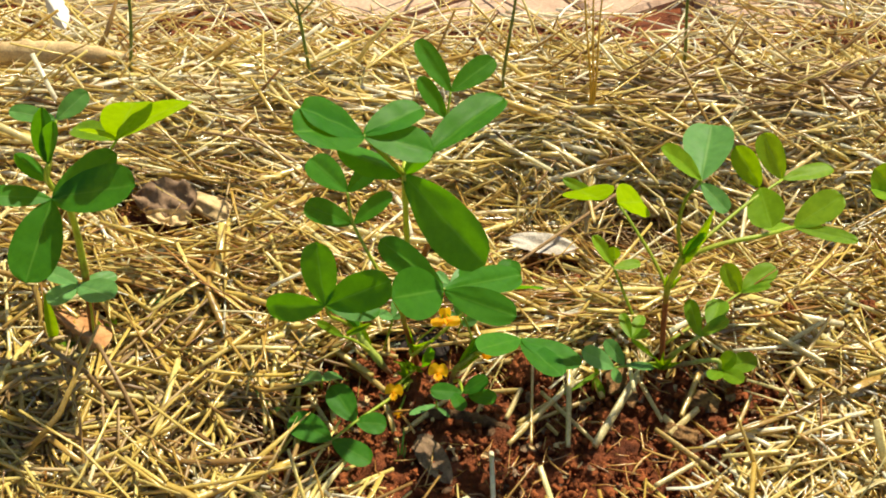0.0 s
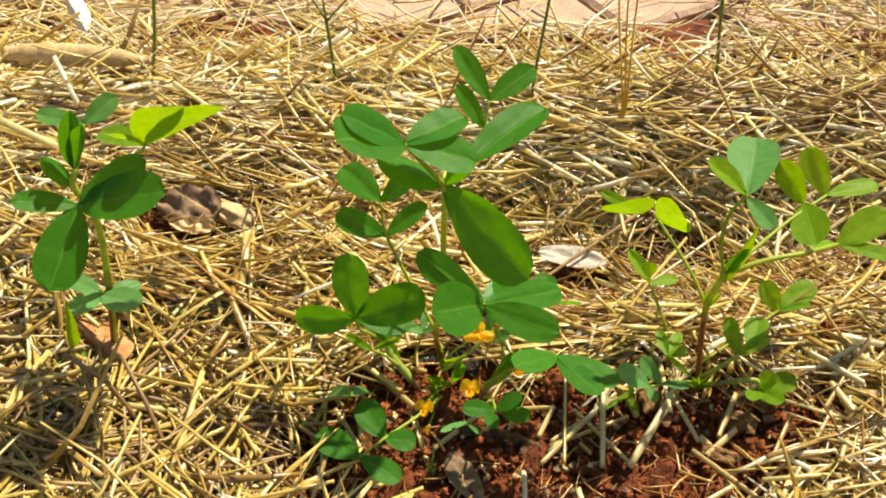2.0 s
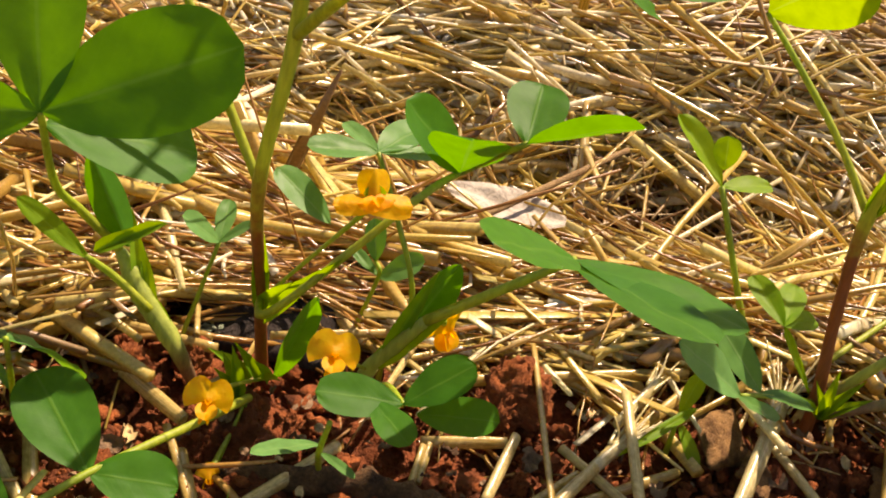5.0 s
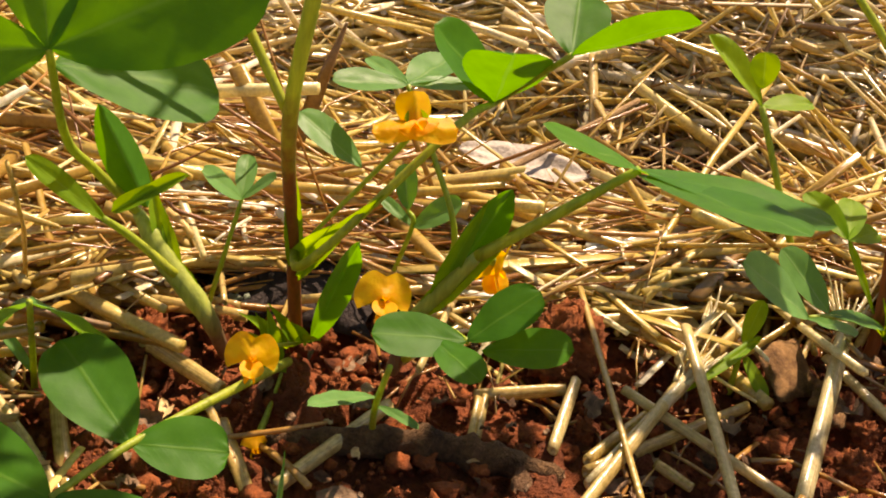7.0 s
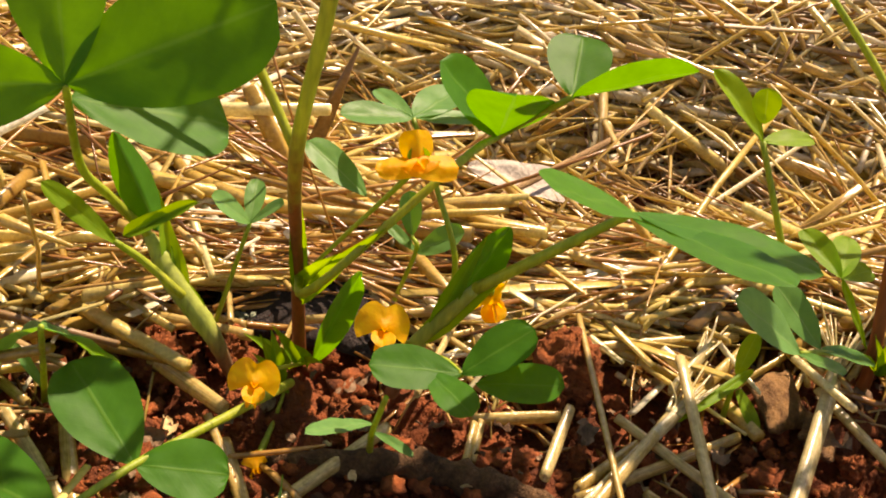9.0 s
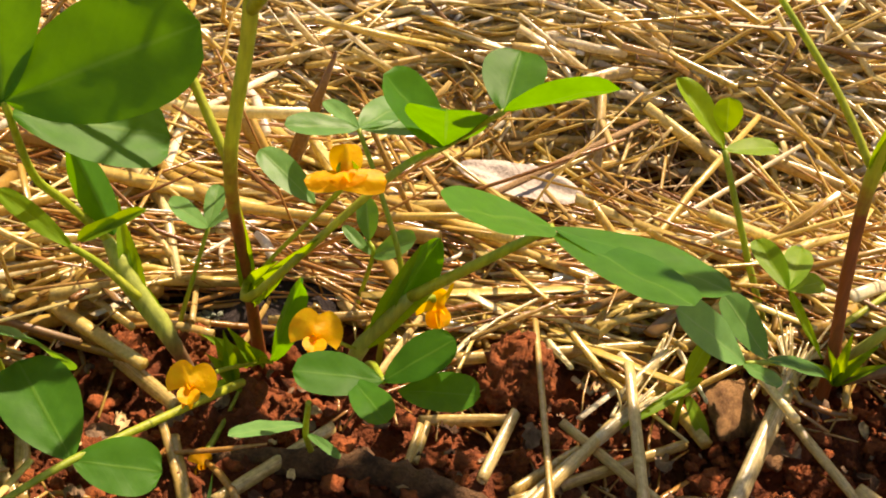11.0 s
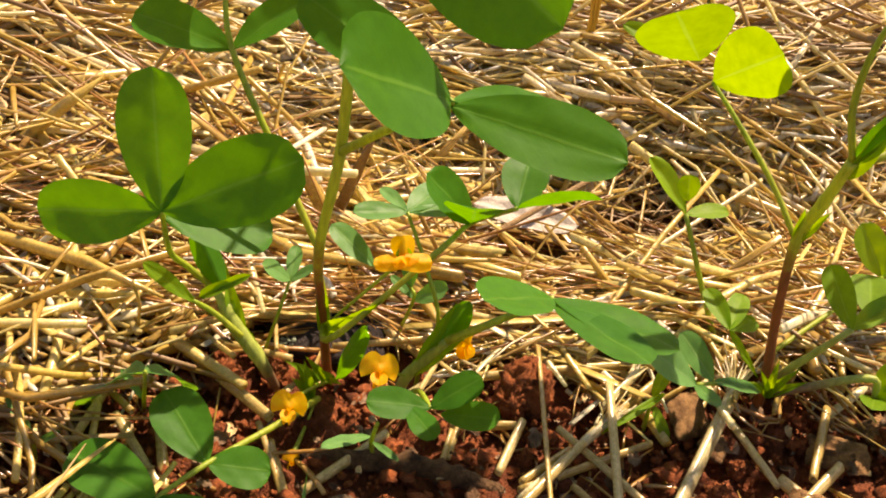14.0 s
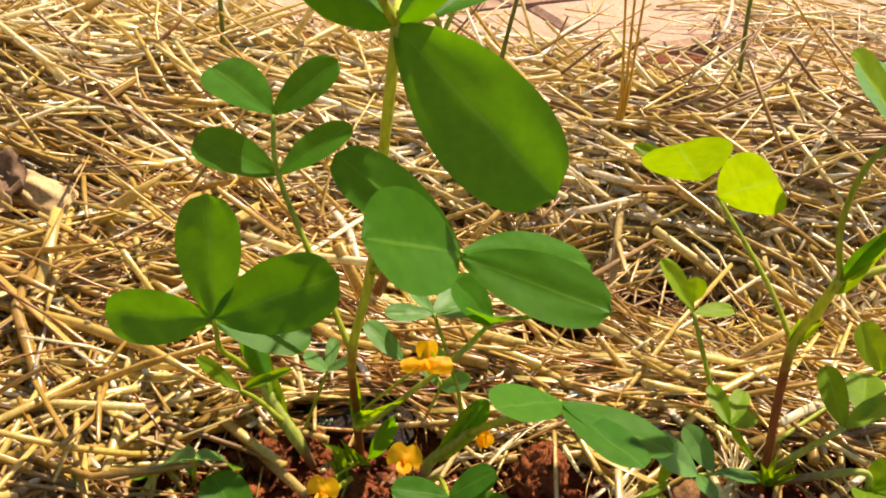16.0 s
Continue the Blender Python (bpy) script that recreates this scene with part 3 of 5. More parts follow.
leaf(peanut, [(-0.0102, 0.4454, 0.0110), (-0.0206, 0.4244, 0.0193), (-0.0383, 0.4058, 0.0204), (-0.0501, 0.3950, 0.0176)], 0.0009, LEAF, [
    ((-0.0383, 0.4058, 0.0204), (-0.0523, 0.4225, 0.0306), 0.0155, (0.08, -0.44, 0.90), 0.08, 0.03),
    ((-0.0383, 0.4058, 0.0204), (-0.0213, 0.4062, 0.0186), 0.0123, (0.05, -0.45, 0.89), 0.06, 0.03),
    ((-0.0501, 0.3950, 0.0176), (-0.0743, 0.4066, 0.0210), 0.0162, (0.11, -0.39, 0.91), 0.08, 0.03),
    ((-0.0501, 0.3950, 0.0176), (-0.0281, 0.3830, 0.0156), 0.0138, (0.03, -0.20, 0.98), 0.08, 0.05),
])
leaf(peanut, [(-0.0105, 0.4529, 0.0343), (-0.0075, 0.4400, 0.0392), (0.0185, 0.4428, 0.0685), (0.0310, 0.4679, 0.0641), (0.0397, 0.4475, 0.0826)], 0.0009, LEAF, [
    ((0.0310, 0.4679, 0.0641), (0.0160, 0.4666, 0.0806), 0.0138, (-0.04, -0.42, 0.91), 0.12, 0.05),
    ((0.0310, 0.4679, 0.0641), (0.0282, 0.4460, 0.0834), 0.0182, (0.09, 0.72, 0.69), 0.1, 0.05),
    ((0.0397, 0.4475, 0.0826), (0.0439, 0.4635, 0.0903), 0.0135, (-0.10, -0.56, 0.83), 0.08, 0.03),
    ((0.0397, 0.4475, 0.0826), (0.0594, 0.4368, 0.0951), 0.0108, (0.01, 0.68, 0.73), 0.14, 0.05),
])
bract(peanut, (-0.0100, 0.4556, 0.0278), (-0.0128, 0.4403, 0.0636), 0.0040, (0.01, -0.73, 0.68), "stipule")
bract(peanut, (-0.0098, 0.4570, 0.0245), (0.0022, 0.4324, 0.0569), 0.0042, (0.01, -0.73, 0.68), "stipule")
bract(peanut, (-0.0102, 0.4548, 0.0297), (-0.0055, 0.4360, 0.0492), 0.0034, (0.01, -0.74, 0.68), "stipule")
bract(peanut, (-0.0052, 0.4614, 0.0050), (0.0015, 0.4400, 0.0432), 0.0065, (0.00, -0.66, 0.75), "folded_leaf")
bract(peanut, (-0.0123, 0.4490, 0.0074), (-0.0172, 0.4500, 0.0199), 0.0034, (0.01, -0.50, 0.87), "stipule")
bract(peanut, (-0.0123, 0.4490, 0.0074), (-0.0150, 0.4490, 0.0220), 0.0034, (0.01, -0.50, 0.87), "stipule")
bract(peanut, (-0.0123, 0.4490, 0.0074), (-0.0183, 0.4470, 0.0172), 0.0034, (0.01, -0.50, 0.87), "stipule")
bract(peanut, (-0.0123, 0.4490, 0.0074), (-0.0201, 0.4460, 0.0061), 0.0034, (0.01, -0.50, 0.87), "stipule")
bract(peanut, (-0.0123, 0.4490, 0.0074), (-0.0105, 0.4470, 0.0070), 0.0034, (0.01, -0.50, 0.87), "stipule")
bract(peanut, (-0.0082, 0.4574, 0.0070), (-0.0142, 0.4534, 0.0200), 0.0030, (0.01, -0.58, 0.81), "stipule")
bract(peanut, (-0.0062, 0.4574, 0.0070), (-0.0092, 0.4514, 0.0170), 0.0030, (0.00, -0.58, 0.81), "stipule")
bract(peanut, (-0.0102, 0.4574, 0.0060), (-0.0042, 0.4494, 0.0150), 0.0040, (0.01, -0.27, 0.96), "stipule")
bract(peanut, (-0.0102, 0.4574, 0.0060), (-0.0202, 0.4554, 0.0170), 0.0040, (0.01, -0.27, 0.96), "stipule")
flower(peanut, (0.0096, 0.4353, 0.0719), (0.1, -1, 0.30), (-0.12, 0.3, 1), 0.0152, [(-0.0103, 0.4542, 0.0310), (-0.0060, 0.4480, 0.0420), (0.0085, 0.4430, 0.0640)], True)
flower(peanut, (-0.0181, 0.4206, 0.0290), (0.05, -0.8, 0.42), (0.1, 0.3, 1), 0.009, [(-0.0082, 0.4554, 0.0090), (-0.0141, 0.4385, 0.0194)])
flower(peanut, (0.0059, 0.4265, 0.0393), (0.05, -0.8, 0.55), (0.1, 0.3, 1), 0.0098, [(0.0154, 0.4433, 0.0240), (0.0097, 0.4332, 0.0332)])
flower(peanut, (0.0321, 0.4493, 0.0339), (0.6, -0.6, -0.2), (-0.1, 0.3, 1), 0.0105, [(0.0154, 0.4433, 0.0240), (0.0285, 0.4427, 0.0389)])
flower(peanut, (-0.0164, 0.4261, 0.0029), (0.3, -0.6, 0.2), (0.5, 0.1, 0.4), 0.0065, [(-0.0112, 0.4504, 0.0050), (-0.0131, 0.4418, 0.0037)])

second = thing("peanut_plant", (0.1344, 0.4622, 0.0149), "young peanut plant with brown stem and light green leaves", "plant", "peanut plants")
part("stem", tube([(0.1344, 0.4622, -0.0031), (0.1344, 0.4622, 0.0149), (0.1326, 0.4668, 0.0410), (0.1316, 0.4690, 0.0667), (0.1322, 0.4620, 0.0850), (0.1330, 0.4560, 0.1022)], (0.0018, 0.0017, 0.0015, 0.0017, 0.0019, 0.0016), 12, 6, 0.10), STEM_YOUNG, second)
leaf(second, [(0.1316, 0.4690, 0.0667), (0.1225, 0.4790, 0.0810), (0.1107, 0.4900, 0.0950), (0.1022, 0.4972, 0.1042)], 0.0009, LEAF_YOUNG, [
    ((0.0925, 0.4854, 0.1154), (0.0706, 0.4974, 0.1200), 0.0061, (-0.17, -0.59, 0.79), 0.12, 0.05),
    ((0.0925, 0.4854, 0.1154), (0.0763, 0.4668, 0.1356), 0.0275, (-0.30, -0.95, 0.11), -0.06, 0.02),
    ((0.1022, 0.4972, 0.1042), (0.1107, 0.4721, 0.1251), 0.0230, (-0.35, -0.92, 0.18), -0.06, 0.02),
])
leaf(second, [(0.1330, 0.4560, 0.1022), (0.1290, 0.4590, 0.1180), (0.1296, 0.4585, 0.1380), (0.1350, 0.4560, 0.1520)], 0.0010, LEAF_WEED, [
    ((0.1350, 0.4560, 0.1520), (0.1460, 0.5000, 0.1570), 0.0255, (-0.16, -0.34, 0.93), 0.16, 0.05),
    ((0.1350, 0.4560, 0.1510), (0.1485, 0.4450, 0.1420), 0.0105, (0.10, -0.62, 0.78), 0.12, 0.05),
])
leaf(second, [(0.1340, 0.4570, 0.1500), (0.1348, 0.4560, 0.1530)], 0.0009, LEAF_YOUNG, [
    ((0.1348, 0.4560, 0.1530), (0.1122, 0.4500, 0.1765), 0.0115, (0.66, -0.42, 0.62), 0.20, 0.06),
])
leaf(second, [(0.1332, 0.4556, 0.1030), (0.1500, 0.4690, 0.1090), (0.1690, 0.4860, 0.1140), (0.1917, 0.5050, 0.1172)], 0.0010, LEAF_YOUNG, [
    ((0.1917, 0.5050, 0.1172), (0.1798, 0.5200, 0.1372), 0.0144, (-0.36, -0.61, 0.71), 0.1, 0.05),
    ((0.1779, 0.4970, 0.1175), (0.1603, 0.4970, 0.1441), 0.0134, (-0.35, -0.61, 0.71), 0.1, 0.05),
    ((0.1917, 0.5050, 0.1172), (0.2215, 0.5150, 0.1191), 0.0107, (-0.21, -0.32, 0.92), 0.1, 0.05),
    ((0.1779, 0.4970, 0.1175), (0.1800, 0.4700, 0.1121), 0.0199, (-0.38, -0.61, 0.69), 0.1, 0.05),
])
leaf(second, [(0.1326, 0.4580, 0.0985), (0.1540, 0.4630, 0.1055), (0.1760, 0.4700, 0.1060), (0.1993, 0.4900, 0.0960)], 0.0013, LEAF_YOUNG, [
    ((0.1993, 0.4900, 0.0960), (0.2248, 0.5000, 0.1115), 0.0176, (-0.40, -0.56, 0.73), 0.1, 0.05),
    ((0.1993, 0.4900, 0.0960), (0.2301, 0.4750, 0.1001), 0.0097, (-0.15, -0.20, 0.97), 0.1, 0.05),
    ((0.1993, 0.4900, 0.0960), (0.1783, 0.4780, 0.1054), 0.0078, (-0.13, -0.20, 0.97), 0.1, 0.05),
])
bract(second, (0.1328, 0.4560, 0.1010), (0.1445, 0.4500, 0.1380), 0.0070, (0.35, -0.86, 0.36), "stipule")
bract(second, (0.1326, 0.4555, 0.1030), (0.1405, 0.4480, 0.1250), 0.0052, (-0.20, -0.88, 0.42), "folded_leaf")
bract(second, (0.1326, 0.4575, 0.0960), (0.1395, 0.4520, 0.1120), 0.0045, (0.10, -0.82, 0.55), "stipule")
bract(second, (0.1316, 0.4690, 0.0667), (0.1290, 0.4650, 0.0800), 0.0036, (-0.34, -0.71, 0.61), "stipule")
bract(second, (0.1316, 0.4690, 0.0667), (0.1370, 0.4650, 0.0800), 0.0036, (-0.34, -0.71, 0.61), "stipule")
leaf(second, [(0.1344, 0.4622, 0.0149), (0.1498, 0.4515, 0.0475)], 0.0013, LEAF_YOUNG, [
    ((0.1498, 0.4515, 0.0475), (0.1443, 0.4678, 0.0602), 0.0090, (-0.36, -0.63, 0.69), 0.15, 0.05),
    ((0.1498, 0.4515, 0.0475), (0.1665, 0.4614, 0.0527), 0.0081, (-0.26, -0.42, 0.87), 0.15, 0.05),
    ((0.1564, 0.4555, 0.0496), (0.1650, 0.4790, 0.0510), 0.0130, (-0.29, -0.49, 0.82), 0.1, 0.05),
], STALK_RED)
leaf(second, [(0.1364, 0.4582, 0.0149), (0.1607, 0.4505, 0.0300), (0.1653, 0.4500, 0.0225)], 0.0013, LEAF_YOUNG, [
    ((0.1653, 0.4500, 0.0225), (0.1713, 0.4515, 0.0350), 0.0098, (-0.24, -0.36, 0.90), 0.1, 0.05),
    ((0.1653, 0.4500, 0.0225), (0.1567, 0.4364, 0.0300), 0.0089, (-0.24, -0.36, 0.90), 0.1, 0.05),
    ((0.1653, 0.4500, 0.0225), (0.1742, 0.4349, 0.0300), 0.0095, (-0.23, -0.33, 0.92), 0.1, 0.05),
    ((0.1653, 0.4500, 0.0225), (0.1851, 0.4525, 0.0300), 0.0128, (-0.23, -0.33, 0.92), 0.1, 0.05),
], STALK_RED)
leaf(second, [(0.1348, 0.4668, 0.0240), (0.1823, 0.5000, 0.0363)], 0.0008, LEAF_YOUNG, [
    ((0.1823, 0.5000, 0.0363), (0.1707, 0.5050, 0.0539), 0.0119, (-0.27, -0.47, 0.84), 0.1, 0.05),
    ((0.1823, 0.5000, 0.0363), (0.2040, 0.5150, 0.0452), 0.0139, (-0.29, -0.47, 0.84), 0.1, 0.05),
    ((0.1823, 0.5000, 0.0363), (0.1993, 0.5000, 0.0429), 0.0055, (-0.18, -0.28, 0.94), 0.1, 0.05),
])
leaf(second, [(0.1344, 0.4622, 0.0149), (0.1145, 0.4494, 0.0248), (0.1045, 0.4454, 0.0268)], 0.0008, LEAF_WEED, [
    ((0.1045, 0.4454, 0.0268), (0.0852, 0.4440, 0.0413), 0.0121, (-0.15, -0.39, 0.91), 0.1, 0.05),
    ((0.1105, 0.4474, 0.0268), (0.0991, 0.4553, 0.0389), 0.0088, (-0.16, -0.39, 0.91), 0.1, 0.05),
    ((0.1105, 0.4474, 0.0268), (0.1285, 0.4523, 0.0211), 0.0059, (-0.09, -0.18, 0.98), 0.1, 0.05),
    ((0.1045, 0.4454, 0.0268), (0.1041, 0.4271, 0.0348), 0.0060, (-0.08, -0.18, 0.98), 0.1, 0.05),
])
bract(second, (0.1344, 0.4582, 0.0129), (0.1284, 0.4542, 0.0269), 0.0030, (-0.23, -0.45, 0.86), "stipule")
bract(second, (0.1344, 0.4582, 0.0129), (0.1394, 0.4542, 0.0289), 0.0030, (-0.23, -0.45, 0.86), "stipule")
bract(second, (0.1344, 0.4582, 0.0129), (0.1434, 0.4542, 0.0239), 0.0030, (-0.23, -0.45, 0.86), "stipule")
bract(second, (0.1344, 0.4582, 0.0129), (0.1324, 0.4542, 0.0309), 0.0030, (-0.23, -0.45, 0.86), "stipule")
bract(second, (0.1344, 0.4582, 0.0129), (0.1244, 0.4542, 0.0229), 0.0030, (-0.23, -0.45, 0.86), "stipule")

third = thing("peanut_plant", (-0.1981, 0.4652, 0.0150), "dark green peanut plant with a slender brown stem", "plant", "peanut plants")
part("stem", tube([(-0.1981, 0.4652, 0.0000), (-0.1981, 0.4652, 0.0150), (-0.1896, 0.4592, 0.0771), (-0.1864, 0.4552, 0.1225), (-0.1927, 0.4532, 0.1441), (-0.1902, 0.4532, 0.1549)], (0.0022, 0.0021, 0.002, 0.0018, 0.0016, 0.001), 12, 6, 0.08), STEM, third)
leaf(third, [(-0.1864, 0.4552, 0.1225), (-0.1894, 0.4452, 0.1389)], 0.0009, LEAF, [
    ((-0.1894, 0.4452, 0.1389), (-0.1979, 0.4102, 0.1137), 0.0246, (0.40, -0.51, 0.76), 0.1, 0.05),
    ((-0.1894, 0.4452, 0.1389), (-0.1556, 0.4552, 0.1607), 0.0174, (0.26, -0.40, 0.88), 0.1, 0.05),
    ((-0.1894, 0.4452, 0.1389), (-0.1408, 0.4302, 0.1618), 0.0257, (0.30, -0.47, 0.83), 0.1, 0.05),
    ((-0.1894, 0.4452, 0.1389), (-0.2170, 0.4352, 0.1485), 0.0123, (0.29, -0.37, 0.88), 0.1, 0.05),
])
bract(third, (-0.1902, 0.4532, 0.1549), (-0.1852, 0.4532, 0.1887), 0.0110, (0.54, -0.77, 0.35), "folded_leaf")
bract(third, (-0.1902, 0.4532, 0.1549), (-0.1802, 0.4502, 0.1828), 0.0090, (0.54, -0.77, 0.35), "folded_leaf")
bract(third, (-0.1927, 0.4532, 0.1441), (-0.2022, 0.4472, 0.1649), 0.0090, (0.52, -0.73, 0.45), "folded_leaf")
leaf(third, [(-0.1927, 0.4532, 0.1441), (-0.1854, 0.4652, 0.1733)], 0.0008, LEAF_WEED, [
    ((-0.1854, 0.4652, 0.1733), (-0.1705, 0.4752, 0.1837), 0.0104, (0.38, -0.62, 0.69), 0.1, 0.05),
    ((-0.1854, 0.4652, 0.1733), (-0.2081, 0.4652, 0.1783), 0.0093, (0.34, -0.49, 0.80), 0.1, 0.05),
])
leaf(third, [(-0.1864, 0.4552, 0.1225), (-0.1739, 0.4652, 0.1385), (-0.1613, 0.4752, 0.1545)], 0.0009, LEAF_YOUNG, [
    ((-0.1613, 0.4752, 0.1545), (-0.1397, 0.4532, 0.1948), 0.0244, (-0.15, 0.67, 0.73), 0.1, 0.05),
    ((-0.1613, 0.4752, 0.1545), (-0.1183, 0.4652, 0.1884), 0.0234, (-0.13, 0.68, 0.72), 0.1, 0.05),
    ((-0.1613, 0.4752, 0.1545), (-0.1699, 0.4502, 0.1798), 0.0095, (-0.08, 0.57, 0.82), 0.1, 0.05),
    ((-0.1613, 0.4752, 0.1545), (-0.1913, 0.4952, 0.1485), 0.0146, (0.17, -0.29, 0.94), 0.1, 0.05),
])
leaf(third, [(-0.1981, 0.4652, 0.0150), (-0.1896, 0.4552, 0.0571), (-0.1931, 0.4552, 0.0701)], 0.0008, LEAF_WEED, [
    ((-0.1931, 0.4552, 0.0701), (-0.2140, 0.4652, 0.0716), 0.0107, (0.22, -0.30, 0.93), 0.1, 0.05),
    ((-0.1931, 0.4552, 0.0701), (-0.1754, 0.4672, 0.0673), 0.0091, (0.20, -0.30, 0.93), 0.1, 0.05),
    ((-0.1931, 0.4552, 0.0701), (-0.1669, 0.4352, 0.0815), 0.0174, (0.23, -0.34, 0.91), 0.1, 0.05),
    ((-0.1931, 0.4552, 0.0701), (-0.2029, 0.4352, 0.0760), 0.0115, (0.25, -0.33, 0.91), 0.1, 0.05),
])
bract(third, (-0.2202, 0.4612, 0.0206), (-0.2146, 0.4572, 0.0609), 0.0070, (0.47, -0.59, 0.66), "young_shoot")

weed_a = thing("seedling", (0.1277, 0.4871, 0.0052), "slender green seedling with round leaflets in straw", "weed", "weed seedlings")
part("stem", tube([(0.1277, 0.4871, -0.0048), (0.1277, 0.4871, 0.0052), (0.1164, 0.4914, 0.0311), (0.1052, 0.4958, 0.0570)], (0.0012, 0.001, 0.0008), 12, 6, 0.0), STALK, weed_a)
part("leaflet", blade((0.1052, 0.4958, 0.0570), (0.0925, 0.5088, 0.0703), 0.0077, (0.28, -0.67, 0.68), 0.3, 0.0), LEAF_YOUNG, weed_a)
part("leaflet", blade((0.1052, 0.4978, 0.0610), (0.1042, 0.4998, 0.0700), 0.0074, (-0.25, -0.70, 0.67), 0.1, 0.0), LEAF_YOUNG, weed_a)
part("leaflet", blade((0.1052, 0.4958, 0.0570), (0.1211, 0.5008, 0.0574), 0.0070, (-0.12, -0.31, 0.94), 0.1, 0.05), LEAF_YOUNG, weed_a)
part("leaflet", blade((0.1127, 0.4530, 0.0428), (0.1085, 0.4690, 0.0470), 0.0064, (-0.23, -0.56, 0.80), 0.2, 0.05), LEAF_YOUNG, weed_a)
part("leaflet", blade((0.1127, 0.4530, 0.0428), (0.1205, 0.4690, 0.0460), 0.0070, (-0.17, -0.37, 0.91), 0.1, 0.05), LEAF_YOUNG, weed_a)
part("leaflet", blade((0.1127, 0.4530, 0.0428), (0.1240, 0.4600, 0.0420), 0.0060, (-0.25, -0.54, 0.80), 0.1, 0.05), LEAF_YOUNG, weed_a)
part("leaflet", blade((0.1303, 0.4600, 0.0195), (0.1127, 0.4530, 0.0428), 0.0030, (-0.25, -0.53, 0.81), 0.1, 0.0), LEAF_YOUNG, weed_a)

weed_b = thing("seedling", (0.0153, 0.4851, 0.0080), "small seedling with oval leaflets behind the flower", "weed", "weed seedlings")
part("stem", tube([(0.0153, 0.4851, 0.0000), (0.0153, 0.4851, 0.0080), (0.0176, 0.4750, 0.0295), (0.0164, 0.4770, 0.0326)], (0.00072, 0.0006, 0.00048), 12, 6, 0.0), STALK, weed_b)
part("leaflet", blade((0.0164, 0.4770, 0.0326), (0.0148, 0.4800, 0.0429), 0.0055, (-0.04, -0.59, 0.81), 0.1, 0.05), LEAF_WEED, weed_b)
part("leaflet", blade((0.0176, 0.4750, 0.0295), (0.0268, 0.4680, 0.0395), 0.0076, (-0.05, -0.52, 0.86), 0.1, 0.05), LEAF_WEED, weed_b)
part("leaflet", blade((0.0176, 0.4750, 0.0295), (0.0098, 0.4800, 0.0346), 0.0032, (-0.04, -0.56, 0.83), 0.1, 0.05), LEAF_WEED, weed_b)

weed_c = thing("seedling", (0.0218, 0.4654, 0.0050), "thin-stemmed seedling with bluish oval leaflets", "weed", "weed seedlings")
part("stem", tube([(0.0218, 0.4694, -0.0070), (0.0218, 0.4684, 0.0090), (0.0239, 0.4550, 0.0364), (0.0174, 0.4600, 0.0551), (0.0113, 0.4650, 0.0678)], (0.00084, 0.0007, 0.00056), 12, 6, 0.0), STALK, weed_c)
part("leaflet", blade((0.0113, 0.4650, 0.0678), (-0.0045, 0.4600, 0.0698), 0.0070, (-0.01, -0.34, 0.94), 0.1, 0.05), LEAF_WEED, weed_c)
part("leaflet", blade((0.0113, 0.4650, 0.0678), (0.0253, 0.4680, 0.0677), 0.0052, (-0.02, -0.29, 0.96), 0.1, 0.05), LEAF_WEED, weed_c)
part("leaflet", blade((0.0113, 0.4650, 0.0678), (0.0034, 0.4750, 0.0698), 0.0047, (-0.01, -0.29, 0.96), 0.1, 0.05), LEAF_WEED, weed_c)
part("leaflet", blade((0.0031, 0.4620, 0.0497), (-0.0104, 0.4700, 0.0585), 0.0079, (-0.00, -0.40, 0.92), 0.1, 0.05), LEAF_WEED, weed_c)
part("leaflet", blade((0.0113, 0.4650, 0.0678), (0.0225, 0.4800, 0.0695), 0.0094, (-0.02, -0.29, 0.96), 0.1, 0.05), LEAF_WEED, weed_c)

weed_d = thing("seedling", (-0.0283, 0.4703, 0.0080), "tiny seedling with three bright leaflets by the stem", "weed", "weed seedlings")
part("stem", tube([(-0.0283, 0.4703, 0.0000), (-0.0283, 0.4703, 0.0080), (-0.0250, 0.4701, 0.0224), (-0.0216, 0.4700, 0.0368)], (0.00072, 0.0006, 0.00048), 12, 6, 0.0), STALK, weed_d)
part("leaflet", blade((-0.0216, 0.4700, 0.0368), (-0.0298, 0.4650, 0.0455), 0.0065, (0.03, -0.43, 0.90), 0.1, 0.05), LEAF_WEED, weed_d)
part("leaflet", blade((-0.0216, 0.4700, 0.0368), (-0.0147, 0.4650, 0.0451), 0.0055, (0.02, -0.35, 0.94), 0.1, 0.05), LEAF_WEED, weed_d)
part("leaflet", blade((-0.0216, 0.4700, 0.0368), (-0.0206, 0.4800, 0.0432), 0.0048, (0.03, -0.46, 0.89), 0.1, 0.05), LEAF_WEED, weed_d)

weed_e = thing("seedling", (0.0069, 0.4283, 0.0060), "low grassy seedling with narrow leaves on bare soil", "weed", "weed seedlings")
part("stem", tube([(0.0069, 0.4283, 0.0000), (0.0069, 0.4283, 0.0060), (0.0055, 0.4180, 0.0205), (0.0058, 0.4080, 0.0366)], (0.00084, 0.0007, 0.00056), 12, 6, 0.0), STALK, weed_e)
part("leaflet", blade((0.0055, 0.4180, 0.0225), (-0.0080, 0.4020, 0.0335), 0.0040, (-0.00, -0.22, 0.98), 0.15, 0.08), LEAF_WEED, weed_e)
part("leaflet", blade((0.0055, 0.4180, 0.0205), (0.0126, 0.4100, 0.0224), 0.0024, (-0.01, -0.22, 0.98), 0.15, 0.15), LEAF_WEED, weed_e)

